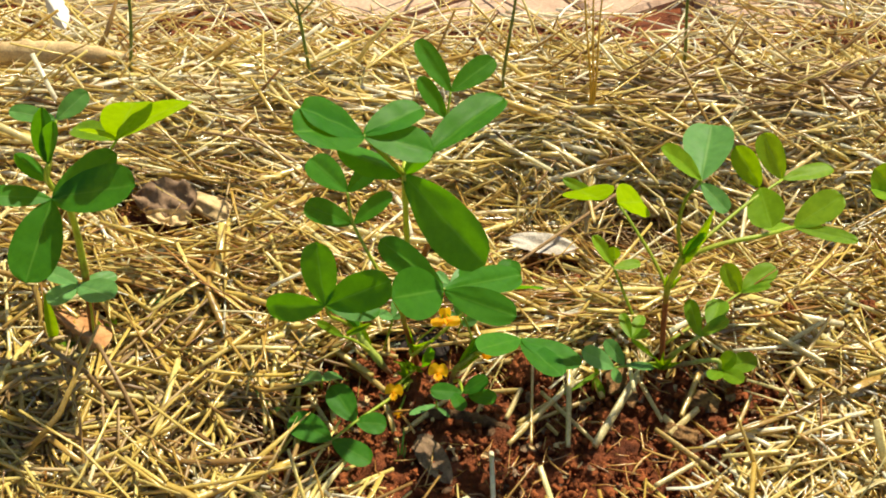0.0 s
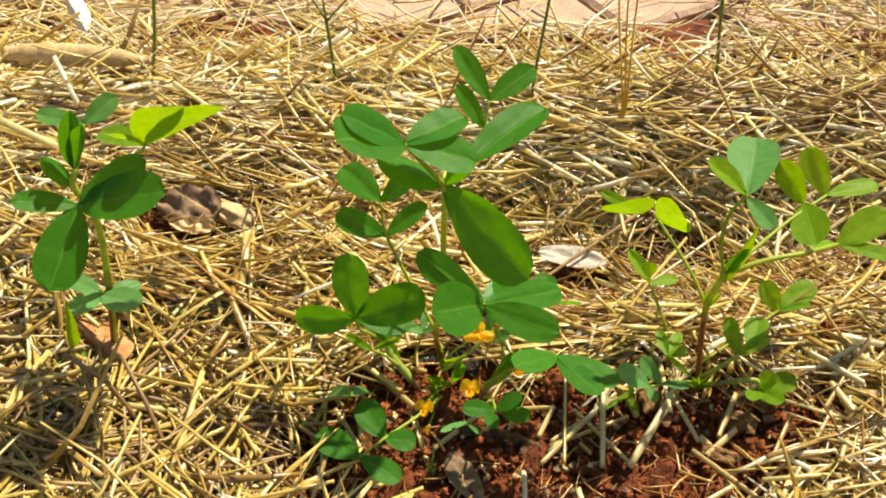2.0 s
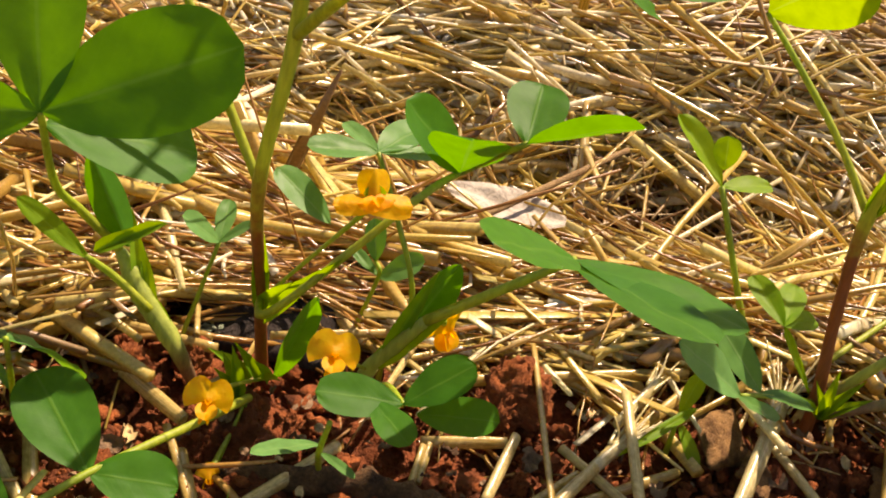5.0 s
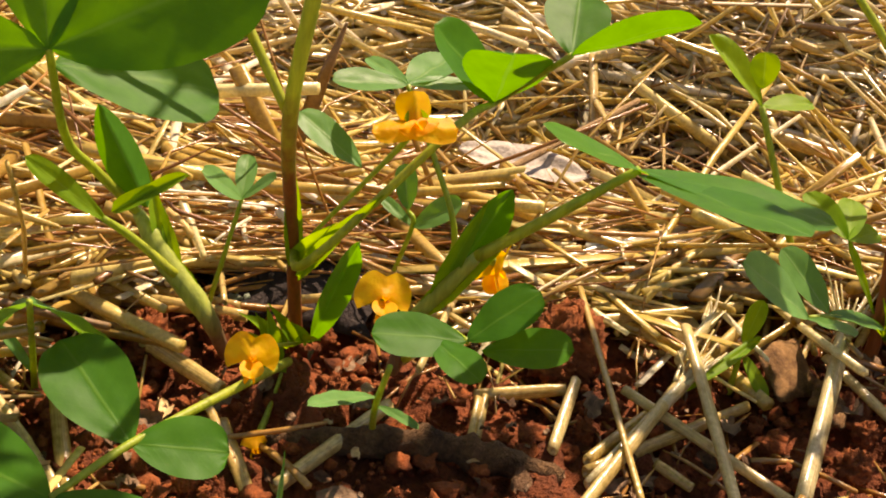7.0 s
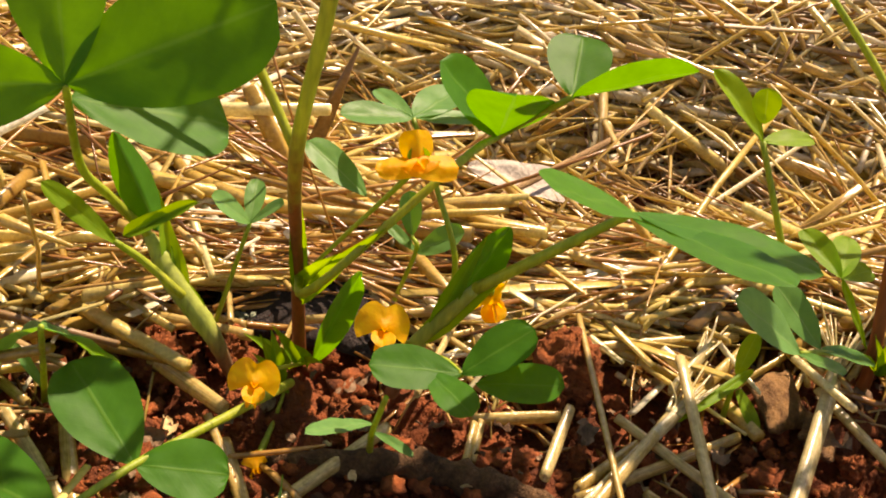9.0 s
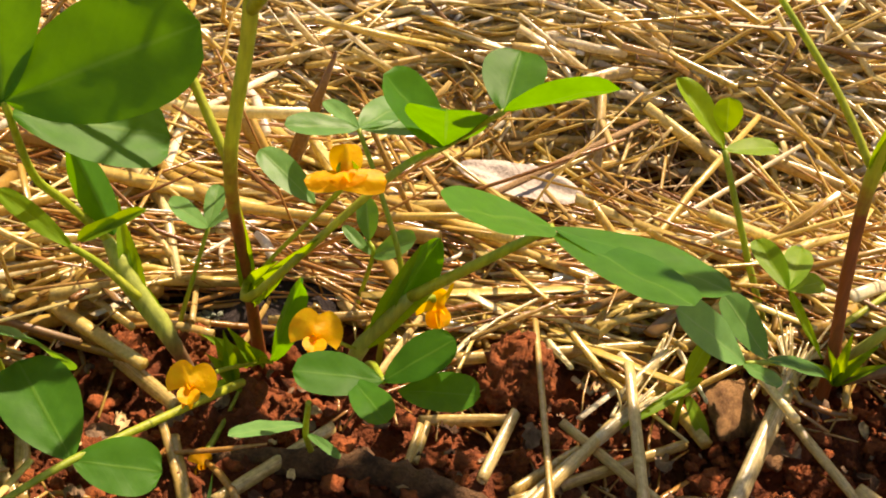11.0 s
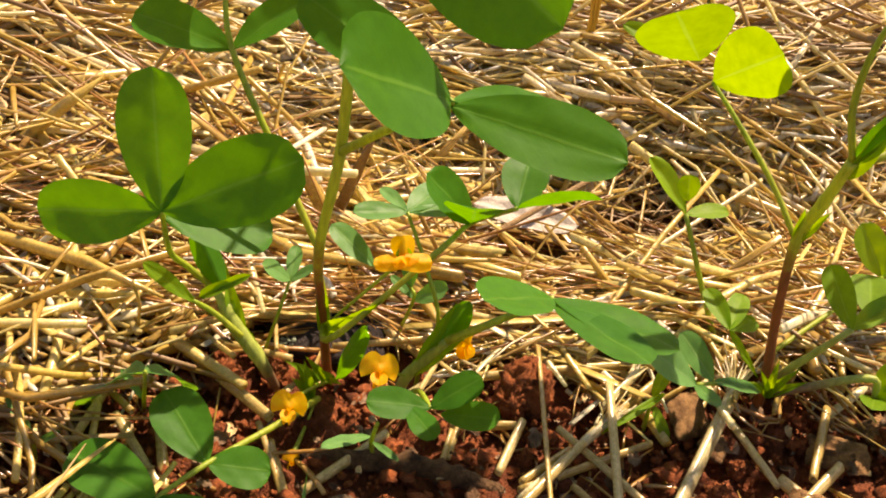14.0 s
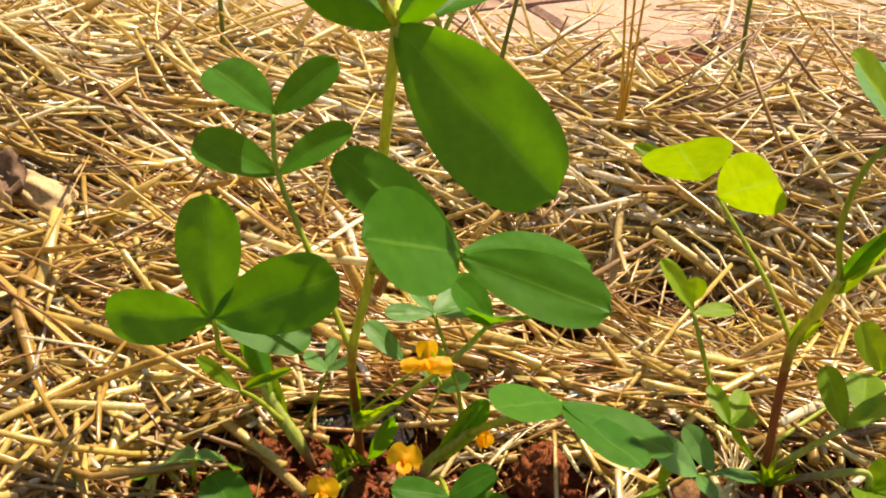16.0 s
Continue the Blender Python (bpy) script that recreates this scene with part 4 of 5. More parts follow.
weed_f = thing("seedling", (0.0952, 0.4529, 0.0060), "small grass shoot with a broad bright blade", "weed", "weed seedlings")
part("stem", tube([(0.0952, 0.4529, 0.0000), (0.0952, 0.4529, 0.0060), (0.0952, 0.4529, 0.0140)], (0.00084, 0.0007, 0.00056), 12, 6, 0.0), STALK, weed_f)
part("leaflet", blade((0.0764, 0.4369, 0.0120), (0.0982, 0.4520, 0.0156), 0.0028, (-0.14, -0.40, 0.91), 0.2, -0.1), LEAF_YOUNG, weed_f)
part("leaflet", blade((0.0952, 0.4529, 0.0140), (0.0992, 0.4569, 0.0240), 0.0046, (-0.16, -0.41, 0.90), 0.1, 0.05), LEAF_YOUNG, weed_f)
part("leaflet", blade((0.0952, 0.4529, 0.0120), (0.1009, 0.4443, 0.0040), 0.0039, (-0.11, -0.28, 0.95), 0.1, 0.1), LEAF_YOUNG, weed_f)

weed_g = thing("seedling", (-0.0617, 0.4425, 0.0080), "small weed with drooping narrow leaves in straw", "weed", "weed seedlings")
part("stem", tube([(-0.0617, 0.4425, -0.0070), (-0.0617, 0.4425, 0.0080), (-0.0557, 0.4149, 0.0431)], (0.00084, 0.0007, 0.00056), 12, 6, 0.0), STALK, weed_g)
part("leaflet", blade((-0.0557, 0.4149, 0.0431), (-0.0822, 0.4498, 0.0050), 0.0151, (0.08, -0.29, 0.96), 0.1, 0.18), LEAF_WEED, weed_g)
part("leaflet", blade((-0.0557, 0.4149, 0.0431), (-0.0472, 0.4454, 0.0161), 0.0108, (0.06, -0.29, 0.96), 0.1, 0.15), LEAF_WEED, weed_g)
part("leaflet", blade((-0.0617, 0.4425, 0.0080), (-0.0675, 0.4424, 0.0200), 0.0027, (0.07, -0.29, 0.96), 0.1, 0.1), LEAF_WEED, weed_g)

weed_h = thing("seedling", (-0.1611, 0.4960, 0.0120), "tiny seedling with rounded leaflets in straw", "weed", "weed seedlings")
part("stem", tube([(-0.1611, 0.4960, -0.0000), (-0.1611, 0.4960, 0.0120), (-0.1590, 0.4966, 0.0220)], (0.00072, 0.0006, 0.00048), 12, 6, 0.0), STALK, weed_h)
part("leaflet", blade((-0.1590, 0.4966, 0.0220), (-0.1698, 0.4927, 0.0220), 0.0057, (0.18, -0.34, 0.92), 0.1, 0.05), LEAF_WEED, weed_h)
part("leaflet", blade((-0.1590, 0.4966, 0.0220), (-0.1449, 0.5001, 0.0220), 0.0073, (0.16, -0.35, 0.92), 0.1, 0.05), LEAF_WEED, weed_h)
part("leaflet", blade((-0.1590, 0.4966, 0.0220), (-0.1637, 0.5021, 0.0260), 0.0042, (0.20, -0.40, 0.89), 0.1, 0.05), LEAF_WEED, weed_h)

weed_i = thing("seedling", (-0.0881, 0.4209, 0.0080), "bent green grass blade among the straw", "weed", "weed seedlings")
part("stem", tube([(-0.0881, 0.4209, -0.0020), (-0.0881, 0.4209, 0.0080), (-0.0881, 0.4209, 0.0120)], (0.00072, 0.0006, 0.00048), 12, 6, 0.0), STALK, weed_i)
part("leaflet", blade((-0.0881, 0.4209, 0.0080), (-0.0977, 0.4324, 0.0180), 0.0036, (0.16, -0.44, 0.89), 0.2, 0.1), LEAF_WEED, weed_i)
part("leaflet", blade((-0.0881, 0.4209, 0.0080), (-0.0801, 0.4169, 0.0180), 0.0027, (0.15, -0.43, 0.89), 0.2, 0.1), LEAF_WEED, weed_i)

weed_j = thing("seedling", (-0.1944, 0.4706, 0.0120), "low bright green shoot beside the stem", "weed", "weed seedlings")
part("stem", tube([(-0.1944, 0.4706, 0.0020), (-0.1944, 0.4706, 0.0120), (-0.1944, 0.4706, 0.0180)], (0.00084, 0.0007, 0.00056), 12, 6, 0.0), STALK, weed_j)
part("leaflet", blade((-0.1944, 0.4706, 0.0160), (-0.1986, 0.4736, 0.0240), 0.0047, (0.31, -0.45, 0.84), 0.1, 0.05), LEAF_YOUNG, weed_j)
part("leaflet", blade((-0.1944, 0.4706, 0.0160), (-0.1866, 0.4755, 0.0240), 0.0061, (0.30, -0.45, 0.84), 0.1, 0.05), LEAF_YOUNG, weed_j)
part("leaflet", blade((-0.1944, 0.4706, 0.0160), (-0.2360, 0.4447, 0.0160), 0.0078, (0.29, -0.37, 0.88), 0.2, 0.15), LEAF_YOUNG, weed_j)

weed_k = thing("seedling", (0.3090, 0.5981, 0.0100), "light green seedling at the edge of the bed", "weed", "weed seedlings")
part("stem", tube([(0.3090, 0.5981, -0.0100), (0.3090, 0.5981, 0.0100), (0.2674, 0.5300, 0.0892)], (0.00096, 0.0008, 0.00064), 12, 6, 0.0), STALK, weed_k)
part("leaflet", blade((0.2674, 0.5300, 0.0892), (0.2469, 0.5200, 0.1145), 0.0188, (-0.41, -0.53, 0.74), 0.1, 0.05), LEAF_YOUNG, weed_k)
part("leaflet", blade((0.2674, 0.5300, 0.0892), (0.2476, 0.5100, 0.1043), 0.0160, (-0.36, -0.46, 0.81), 0.1, 0.05), LEAF_YOUNG, weed_k)

shoots = thing("grass_shoot", (-0.0140, 0.3980, 0.0000), "young green grass blades sprouting from bare soil", "grass", "grass stalks")
part("blade", blade((-0.0140, 0.3980, -0.0020), (-0.0112, 0.4040, 0.0200), 0.0016, (0.3, -0.9, 0.3), 0.3, 0.10, 0.9, 0.4), LEAF_WEED, shoots)
part("blade", blade((-0.0132, 0.3975, -0.0020), (-0.0098, 0.3990, 0.0110), 0.0016, (0.4, -0.8, 0.3), 0.3, 0.15, 0.9, 0.4), LEAF_WEED, shoots)
part("blade", blade((-0.0146, 0.3985, -0.0020), (-0.0150, 0.4000, 0.0105), 0.0014, (-0.2, -0.9, 0.3), 0.3, 0.15, 0.9, 0.4), LEAF_WEED, shoots)

grass_a = thing("grass_stalk", (-0.2278, 0.7000, 0.0522), "thin upright green grass stalk in straw", "grass", "grass stalks")
part("stem", tube([(-0.2278, 0.7000, 0.0322), (-0.2278, 0.7000, 0.0522), (-0.2198, 0.7050, 0.1124), (-0.2178, 0.7150, 0.2324)], (0.0014, 0.0013, 0.0011, 0.0007), 12, 6, 0.15), GRASS, grass_a)

grass_b = thing("grass_stalk", (-0.0974, 0.7000, 0.0557), "forked green grass stalk standing in straw", "grass", "grass stalks")
part("stem", tube([(-0.0974, 0.7000, 0.0357), (-0.0974, 0.7000, 0.0557), (-0.1011, 0.7000, 0.1014)], (0.0014, 0.0013, 0.0012), 12, 6, 0.15), GRASS, grass_b)
part("branch", tube([(-0.1011, 0.7000, 0.1014), (-0.1096, 0.7000, 0.1168), (-0.1308, 0.7000, 0.1555)], (0.0008, 0.0006, 0.0004), 12, 6, 0.0), GRASS, grass_b)
part("branch", tube([(-0.1011, 0.7000, 0.1014), (-0.0874, 0.7000, 0.1174), (-0.0531, 0.7000, 0.1574)], (0.0008, 0.0006, 0.0004), 12, 6, 0.0), GRASS, grass_b)
part("branch", tube([(-0.1011, 0.7000, 0.1014), (-0.1041, 0.7000, 0.1314), (-0.1071, 0.7040, 0.2014)], (0.0008, 0.0006, 0.0004), 12, 6, 0.0), GRASS, grass_b)

grass_c = thing("grass_stalk", (0.0430, 0.7000, 0.0632), "leaning green grass stalk in straw", "grass", "grass stalks")
part("stem", tube([(0.0430, 0.7000, 0.0432), (0.0430, 0.7000, 0.0632), (0.0494, 0.7000, 0.1299), (0.0554, 0.7000, 0.2299)], (0.0013, 0.0012, 0.001, 0.0007), 12, 6, 0.15), GRASS, grass_c)

grass_d = thing("grass_stalk", (0.1804, 0.7500, 0.0481), "thin dark green grass stalk in straw", "grass", "grass stalks")
part("stem", tube([(0.1804, 0.7500, 0.0281), (0.1804, 0.7500, 0.0481), (0.1751, 0.7500, 0.0975), (0.1711, 0.7500, 0.1975)], (0.0014, 0.0013, 0.0011, 0.0007), 12, 6, 0.15), GRASS, grass_d)

grass_e = thing("dry_grass", (0.1062, 0.6900, 0.0571), "tuft of thin orange dry grass stalks", "grass", "grass stalks")
part("stem", tube([(0.1050, 0.6900, 0.0371), (0.1044, 0.6900, 0.0571), (0.0943, 0.6940, 0.1280), (0.0895, 0.6960, 0.2080)], (0.001, 0.0008, 0.0006, 0.0004), 12, 6, 0.1), GRASS_DRY, grass_e)
part("stem", tube([(0.1062, 0.6900, 0.0371), (0.1062, 0.6900, 0.0571), (0.1003, 0.6940, 0.1280), (0.1003, 0.6960, 0.2080)], (0.001, 0.0008, 0.0006, 0.0004), 12, 6, 0.1), GRASS_DRY, grass_e)
part("stem", tube([(0.1074, 0.6900, 0.0371), (0.1080, 0.6900, 0.0571), (0.1063, 0.6940, 0.1280), (0.1111, 0.6960, 0.2080)], (0.001, 0.0008, 0.0006, 0.0004), 12, 6, 0.1), GRASS_DRY, grass_e)


# ---- lying straw ----
CLEAR = ((0.110, 0.450, 0.013, 0.011), (0.158, 0.438, 0.026, 0.012), (0.016, 0.424, 0.040, 0.012), (-0.172, 0.566, 0.036, 0.022), (-0.018, 0.402, 0.022, 0.010), (0.071, 0.565, 0.030, 0.026), (-0.009, 0.466, 0.030, 0.018), (-0.283, 0.702, 0.045, 0.010), (-0.205, 0.458, 0.018, 0.012), (0.138, 0.606, 0.036, 0.020), (0.058, 0.459, 0.012, 0.016))

def straws(name, count, area, seed, radius, length, mat, label, lift=(0.0, 0.012), sides=6, cover=True, spread_deg=(38, 75), flat=(0.35, 1.0), tilt_deg=7, loose=True):
    """A mass of dry stalks, each a slightly bent, flattened tube; thin where the soil lies open."""
    r = random.Random(seed)
    rings = 4
    ang = np.arange(sides) / sides * 2 * np.pi
    verts, faces = [], []
    made = 0
    while made < count:
        x, y = r.uniform(area[0], area[1]), r.uniform(area[2], area[3])
        if abs(x) > 0.40:
            x += 0.30 * noise.noise(Vector((x * 310, y * 290, seed)))
        if cover and r.random() < bare(x, y):
            continue
        if loose and r.random() < max(thin(x, y), 0.30 if y < 0.46 else 0.0):
            continue
        if max(abs(x) - 2.5, -0.9 - y) > 0.7 * r.random() + 0.25 * noise.noise(Vector((x * 2, y * 2, 3.0))):
            continue
        back = min(max((y - 0.44) / 0.16, 0.0), 1.0)
        wide = spread_deg[1] + (spread_deg[0] - spread_deg[1]) * back
        a = (1.5 - 0.5 * back) * noise.noise(Vector((x * 9, y * 11, seed * 0.37))) * wide / 42 + radians(r.gauss(0, wide * (0.55 if r.random() < 0.72 else 1.3)))
        tilt = radians(r.gauss(0, tilt_deg * (1 - 0.2 * back) if r.random() < 0.84 else 22))
        size = r.uniform(*length) * (0.82 + 0.18 * back)
        rad = radius[0] + (radius[1] - radius[0]) * r.random() ** 1.6
        d = np.array((math.cos(a) * math.cos(tilt), math.sin(a) * math.cos(tilt), math.sin(tilt)))
        if loose and any(((x + d[0] * size * k - u) / p) ** 2 + ((y + d[1] * size * k - v) / q) ** 2 < 1 for k in (-0.5, -0.25, 0, 0.25, 0.5) for u, v, p, q in CLEAR):
            continue
        ends = [height(x + d[0] * size * k, y + d[1] * size * k) for k in (-0.5, 0.5)]
        d[2] += (ends[1] - ends[0]) / size * 0.8
        d /= np.linalg.norm(d)
        c = np.array((x, y, 0.5 * height(x, y) + 0.25 * (ends[0] + ends[1]) + r.uniform(*lift) * (1 - 0.75 * bare(x, y)) + abs(math.sin(tilt)) * size * 0.22 + 0.007 * noise.noise(Vector((x * 24, y * 34, 2.0)))))
        side = np.cross(d, (0, 0, 1.0))
        side /= np.linalg.norm(side)
        up = np.cross(side, d)
        roll = r.uniform(0, math.pi)
        sa, ua = side * math.cos(roll) + up * math.sin(roll), up * math.cos(roll) - side * math.sin(roll)
        bend, sag, f = r.gauss(0, 0.05 if r.random() < 0.82 else 0.16) * size, r.gauss(0, 0.02) * size, r.uniform(*flat)
        s = np.linspace(-0.5, 0.5, rings)
        line = c + np.outer(s, d) * size + np.outer(s * s * 4, side) * bend - np.outer(s * s * 4, up) * sag
        if r.random() < 0.14:
            line[r.choice((0, rings - 1))] += (side * r.gauss(0, 0.16) + up * r.uniform(-0.10, 0.14)) * size
        taper = np.array((0.92, 1.0, 1.0, r.choice((0.85, 0.85, 0.5, 0.2)))) * rad
        ring = np.outer(np.cos(ang), sa) + f * np.outer(np.sin(ang), ua)
        v = line[:, None, :] + ring[None] * taper[:, None, None]
        o = len(verts) * rings * sides
        verts.append(v.reshape(-1, 3))
        for i in range(rings - 1):
            for k in range(sides):
                q = (k + 1) % sides
                faces.append((o + i * sides + k, o + i * sides + q, o + (i + 1) * sides + q, o + (i + 1) * sides + k))
        faces.append(tuple(o + k for k in range(sides))[::-1])
        faces.append(tuple(o + (rings - 1) * sides + k for k in range(sides)))
        made += 1
    return lone(name, (np.concatenate(verts), faces, None), mat, (0, 0, 0), label, "straw", kind="stuff")


MULCH = "loose golden dry straw mulch lying over the bed"
straws("straw_litter", 4200, (-0.42, 0.44, 0.33, 0.80), 2, (0.0005, 0.0013), (0.02, 0.07), STRAW_RED, "brown broken straw litter under the mulch", (-0.006, 0.000), 5, loose=False)
straws("straw_mulch", 6600, (-0.48, 0.50, 0.30, 0.80), 3, (0.0008, 0.0021), (0.04, 0.13), STRAW, MULCH, (-0.005, 0.009), spread_deg=(44, 75))
straws("straw_mulch", 1800, (-0.48, 0.50, 0.46, 0.79), 4, (0.0012, 0.0027), (0.04, 0.12), STRAW, MULCH, (0.003, 0.015), spread_deg=(36, 65))
# pale straw, laid thicker so its colour also carries sunlight on the ridge
straws("straw_mulch", 3600, (-0.48, 0.50, 0.60, 0.80), 14, (0.0009, 0.0022), (0.025, 0.09), STRAW_LIGHT, "bleached straw on the ridge of mulch, brightened for sunlight", (0.006, 0.015), spread_deg=(34, 45))
straws("straw_mulch", 2600, (-0.42, 0.46, 0.47, 0.80), 51, (0.0005, 0.0013), (0.05, 0.15), STRAW, "long thin golden straws over the mulch", (0.002, 0.014), 5, spread_deg=(40, 60), flat=(0.3, 1.0))
straws("straw_mulch", 2600, (-0.40, 0.42, 0.33, 0.80), 15, (0.0004, 0.0010), (0.03, 0.11), STRAW, MULCH, (-0.002, 0.010), 5, spread_deg=(42, 80), flat=(0.3, 1.0))
# shadow patches on the ridge and left hollow, put into the straw colour
straws("straw_mulch", 420, (0.10, 0.38, 0.68, 0.76), 16, (0.0008, 0.0018), (0.06, 0.14), STRAW_SHADED, "straw on the ridge coloured olive-brown for shade", (0.006, 0.015), spread_deg=(12, 20))
straws("straw_mulch", 240, (-0.34, -0.06, 0.54, 0.68), 17, (0.0007, 0.0016), (0.04, 0.10), STRAW_SHADED, "straw in the hollow coloured grey-brown for shade", (0.006, 0.013), spread_deg=(50, 55))
straws("straw_fibres", 1800, (-0.20, 0.28, 0.48, 0.61), 18, (0.0003, 0.0009), (0.04, 0.13), STRAW_RED, "thin russet dry grass fibres behind the plants", (0.000, 0.010), 5, spread_deg=(18, 30))
straws("straw_fibres", 1700, (-0.45, 0.48, 0.32, 0.80), 5, (0.0003, 0.0009), (0.03, 0.09), STRAW_RED, "thin russet dry grass fibres among the straw", (-0.002, 0.013), 5)
straws("straw_mulch", 9000, (-1.25, 1.25, -0.45, 0.34), 6, (0.0010, 0.0022), (0.06, 0.16), STRAW, MULCH, (-0.004, 0.010), 5, False)
straws("straw_mulch", 5200, (-1.25, -0.44, 0.30, 0.86), 7, (0.0010, 0.0022), (0.06, 0.16), STRAW, MULCH, (-0.004, 0.010), 5, False)
straws("straw_mulch", 5200, (0.46, 1.25, 0.30, 0.86), 8, (0.0010, 0.0022), (0.06, 0.16), STRAW, MULCH, (-0.004, 0.010), 5, False)
for k, edge in enumerate(((-3.2, -1.2, -1.6, 0.82), (1.2, 3.2, -1.6, 0.82), (-1.25, 1.25, -1.6, -0.42))):
    straws("straw_mulch", 4200, edge, 26 + k, (0.0014, 0.0026), (0.10, 0.24), STRAW, MULCH, (-0.002, 0.008), 4, False, loose=False)
straws("straw_litter", 260, (-0.9, 0.9, 0.88, 1.35), 9, (0.0006, 0.0015), (0.03, 0.10), STRAW, "stray straws scattered over the paving", (0.003, 0.006), 5, False, (60, 75))
straws("straw_litter", 620, (-0.60, -0.10, 0.79, 0.98), 19, (0.0007, 0.0017), (0.03, 0.11), STRAW_LIGHT, "bright straw spilling from the bed onto the paving", (0.002, 0.012), 5, False, (60, 75))
straws("straw_litter", 560, (0.22, 0.62, 0.79, 1.02), 20, (0.0007, 0.0017), (0.03, 0.11), STRAW_LIGHT, "bright straw spilling from the bed onto the paving", (0.002, 0.012), 5, False, (60, 75))
straws("straw_litter", 260, (-0.14, 0.26, 0.78, 0.88), 24, (0.0007, 0.0017), (0.03, 0.11), STRAW_LIGHT, "thin straw spilling from the bed onto the paving", (0.001, 0.005), 5, False, (60, 75))
straws("straw_sheaths", 1000, (-0.36, 0.38, 0.33, 0.80), 31, (0.0014, 0.0027), (0.035, 0.10), STRAW, "flat papery straw sheaths among the mulch", (0.002, 0.012), 6, flat=(0.08, 0.22))
straws("straw_bits", 2400, (-0.40, 0.42, 0.34, 0.82), 32, (0.0006, 0.0014), (0.006, 0.024), STRAW_LIGHT, "short broken straw bits on the mulch", (0.005, 0.013), 5)
# bleached bits, with extra white ones painted in as sun glints
straws("straw_bits", 2100, (-0.40, 0.42, 0.36, 0.82), 33, (0.0006, 0.0015), (0.005, 0.028), STRAW_WHITE, "white bleached straw bits, some painted as sun glints", (0.005, 0.014), 5)
# tangle in the hollow; its dark colour stands in for the shade there
straws("straw_tangle", 260, (0.095, 0.205, 0.585, 0.665), 34, (0.0003, 0.0009), (0.02, 0.055), STRAW_SHADED, "tangled thin straw coloured dark for shade in a hollow", (-0.004, 0.014), 5, False, (90, 90), tilt_deg=40, loose=False)
# left front toned down with darker straw in place of cast shade
straws("straw_mulch", 480, (-0.26, -0.045, 0.35, 0.475), 35, (0.0008, 0.0016), (0.04, 0.12), STRAW_SHADED, "straw on the soil toned grey-brown for shade", (0.0, 0.009), 5, True, (50, 60), loose=False)
straws("straw_mulch", 340, (-0.30, -0.055, 0.335, 0.47), 46, (0.0010, 0.0020), (0.06, 0.15), STRAW, "thick straws lying crosswise over the bed", (0.002, 0.012), 7, True, (70, 90), loose=False)
# paler material here puts sunlit brightness into the right-front straws
straws("straw_mulch", 150, (0.15, 0.30, 0.36, 0.50), 37, (0.0008, 0.0017), (0.03, 0.09), STRAW_LIGHT, "thick straws lying crosswise over the bed", (0.002, 0.010), 7, True, (70, 90), loose=False)
straws("straw_chaff", 700, (-0.12, 0.28, 0.34, 0.52), 10, (0.0003, 0.0009), (0.008, 0.03), STRAW_RED, "short brown chaff scattered on the soil", (0.000, 0.004), 5, False)


def one_straw(a, b, radius, mat, label, lean=0.0, flat=0.7):
    """One thick straw from a to b, with a joint and a ragged hollow end."""
    a, b = Vector(a), Vector(b)
    mid = (a + b) / 2 + Vector((0, 0, lean))
    pts = [a, a.lerp(mid, 0.6), mid, mid.lerp(b, 0.6), b]
    body = tube(pts, (radius * 0.95, radius, radius * 1.02, radius * 0.97, radius * 0.9), 12, 4, 0.03, flat, True)
    return lone("straw", body, mat, min(a, b, key=lambda p: p.z), label, "straw", "straws lying round the plants")


one_straw((0.0367, 0.4637, 0.0080), (0.1049, 0.4765, 0.0100), 0.0017, STRAW_ONE, "thick golden straw lying on the soil")
one_straw((-0.0582, 0.4711, 0.0100), (-0.0239, 0.4388, 0.0080), 0.0019, STRAW_ONE, "thick golden straw lying on the soil")
one_straw((0.0601, 0.4726, 0.0160), (0.0578, 0.4049, 0.0080), 0.0010, STRAW_ONE, "thick golden straw lying on the soil")
one_straw((0.0804, 0.4535, 0.0180), (0.0781, 0.4049, 0.0060), 0.0017, STRAW_ONE, "thick golden straw lying on the soil")
one_straw((0.1044, 0.4703, 0.0100), (0.0817, 0.4478, 0.0080), 0.0018, STRAW_ONE, "thick golden straw lying on the soil")
one_straw((0.0811, 0.4466, 0.0110), (0.0452, 0.4050, 0.0060), 0.0017, STRAW_ONE, "thick golden straw lying on the soil")
one_straw((0.0444, 0.4243, 0.0050), (0.0530, 0.4426, 0.0100), 0.0016, STRAW_ONE, "thick golden straw lying on the soil")
one_straw((0.0510, 0.4212, 0.0050), (0.0679, 0.4356, 0.0060), 0.0015, STRAW_ONE, "thick golden straw lying on the soil")
one_straw((0.0503, 0.4189, 0.0040), (0.0949, 0.4425, 0.0040), 0.0015, STRAW_ONE, "thick golden straw lying on the soil")
one_straw((0.0643, 0.4426, 0.0080), (0.0937, 0.4105, 0.0030), 0.0012, STRAW_ONE, "thick golden straw lying on the soil")
one_straw((-0.0128, 0.4133, 0.0040), (0.0112, 0.4365, 0.0070), 0.0017, STRAW_ONE, "thick golden straw lying on the soil")
one_straw((-0.0273, 0.4366, 0.0080), (-0.0153, 0.4062, 0.0020), 0.0010, STRAW_ONE, "thick golden straw lying on the soil")
one_straw((-0.0235, 0.4310, 0.0060), (-0.0157, 0.4062, 0.0020), 0.0016, STRAW_ONE, "thick golden straw lying on the soil")
one_straw((-0.0812, 0.4794, 0.0100), (-0.0193, 0.4656, 0.0090), 0.0016, STRAW_ONE, "thick golden straw lying on the soil")
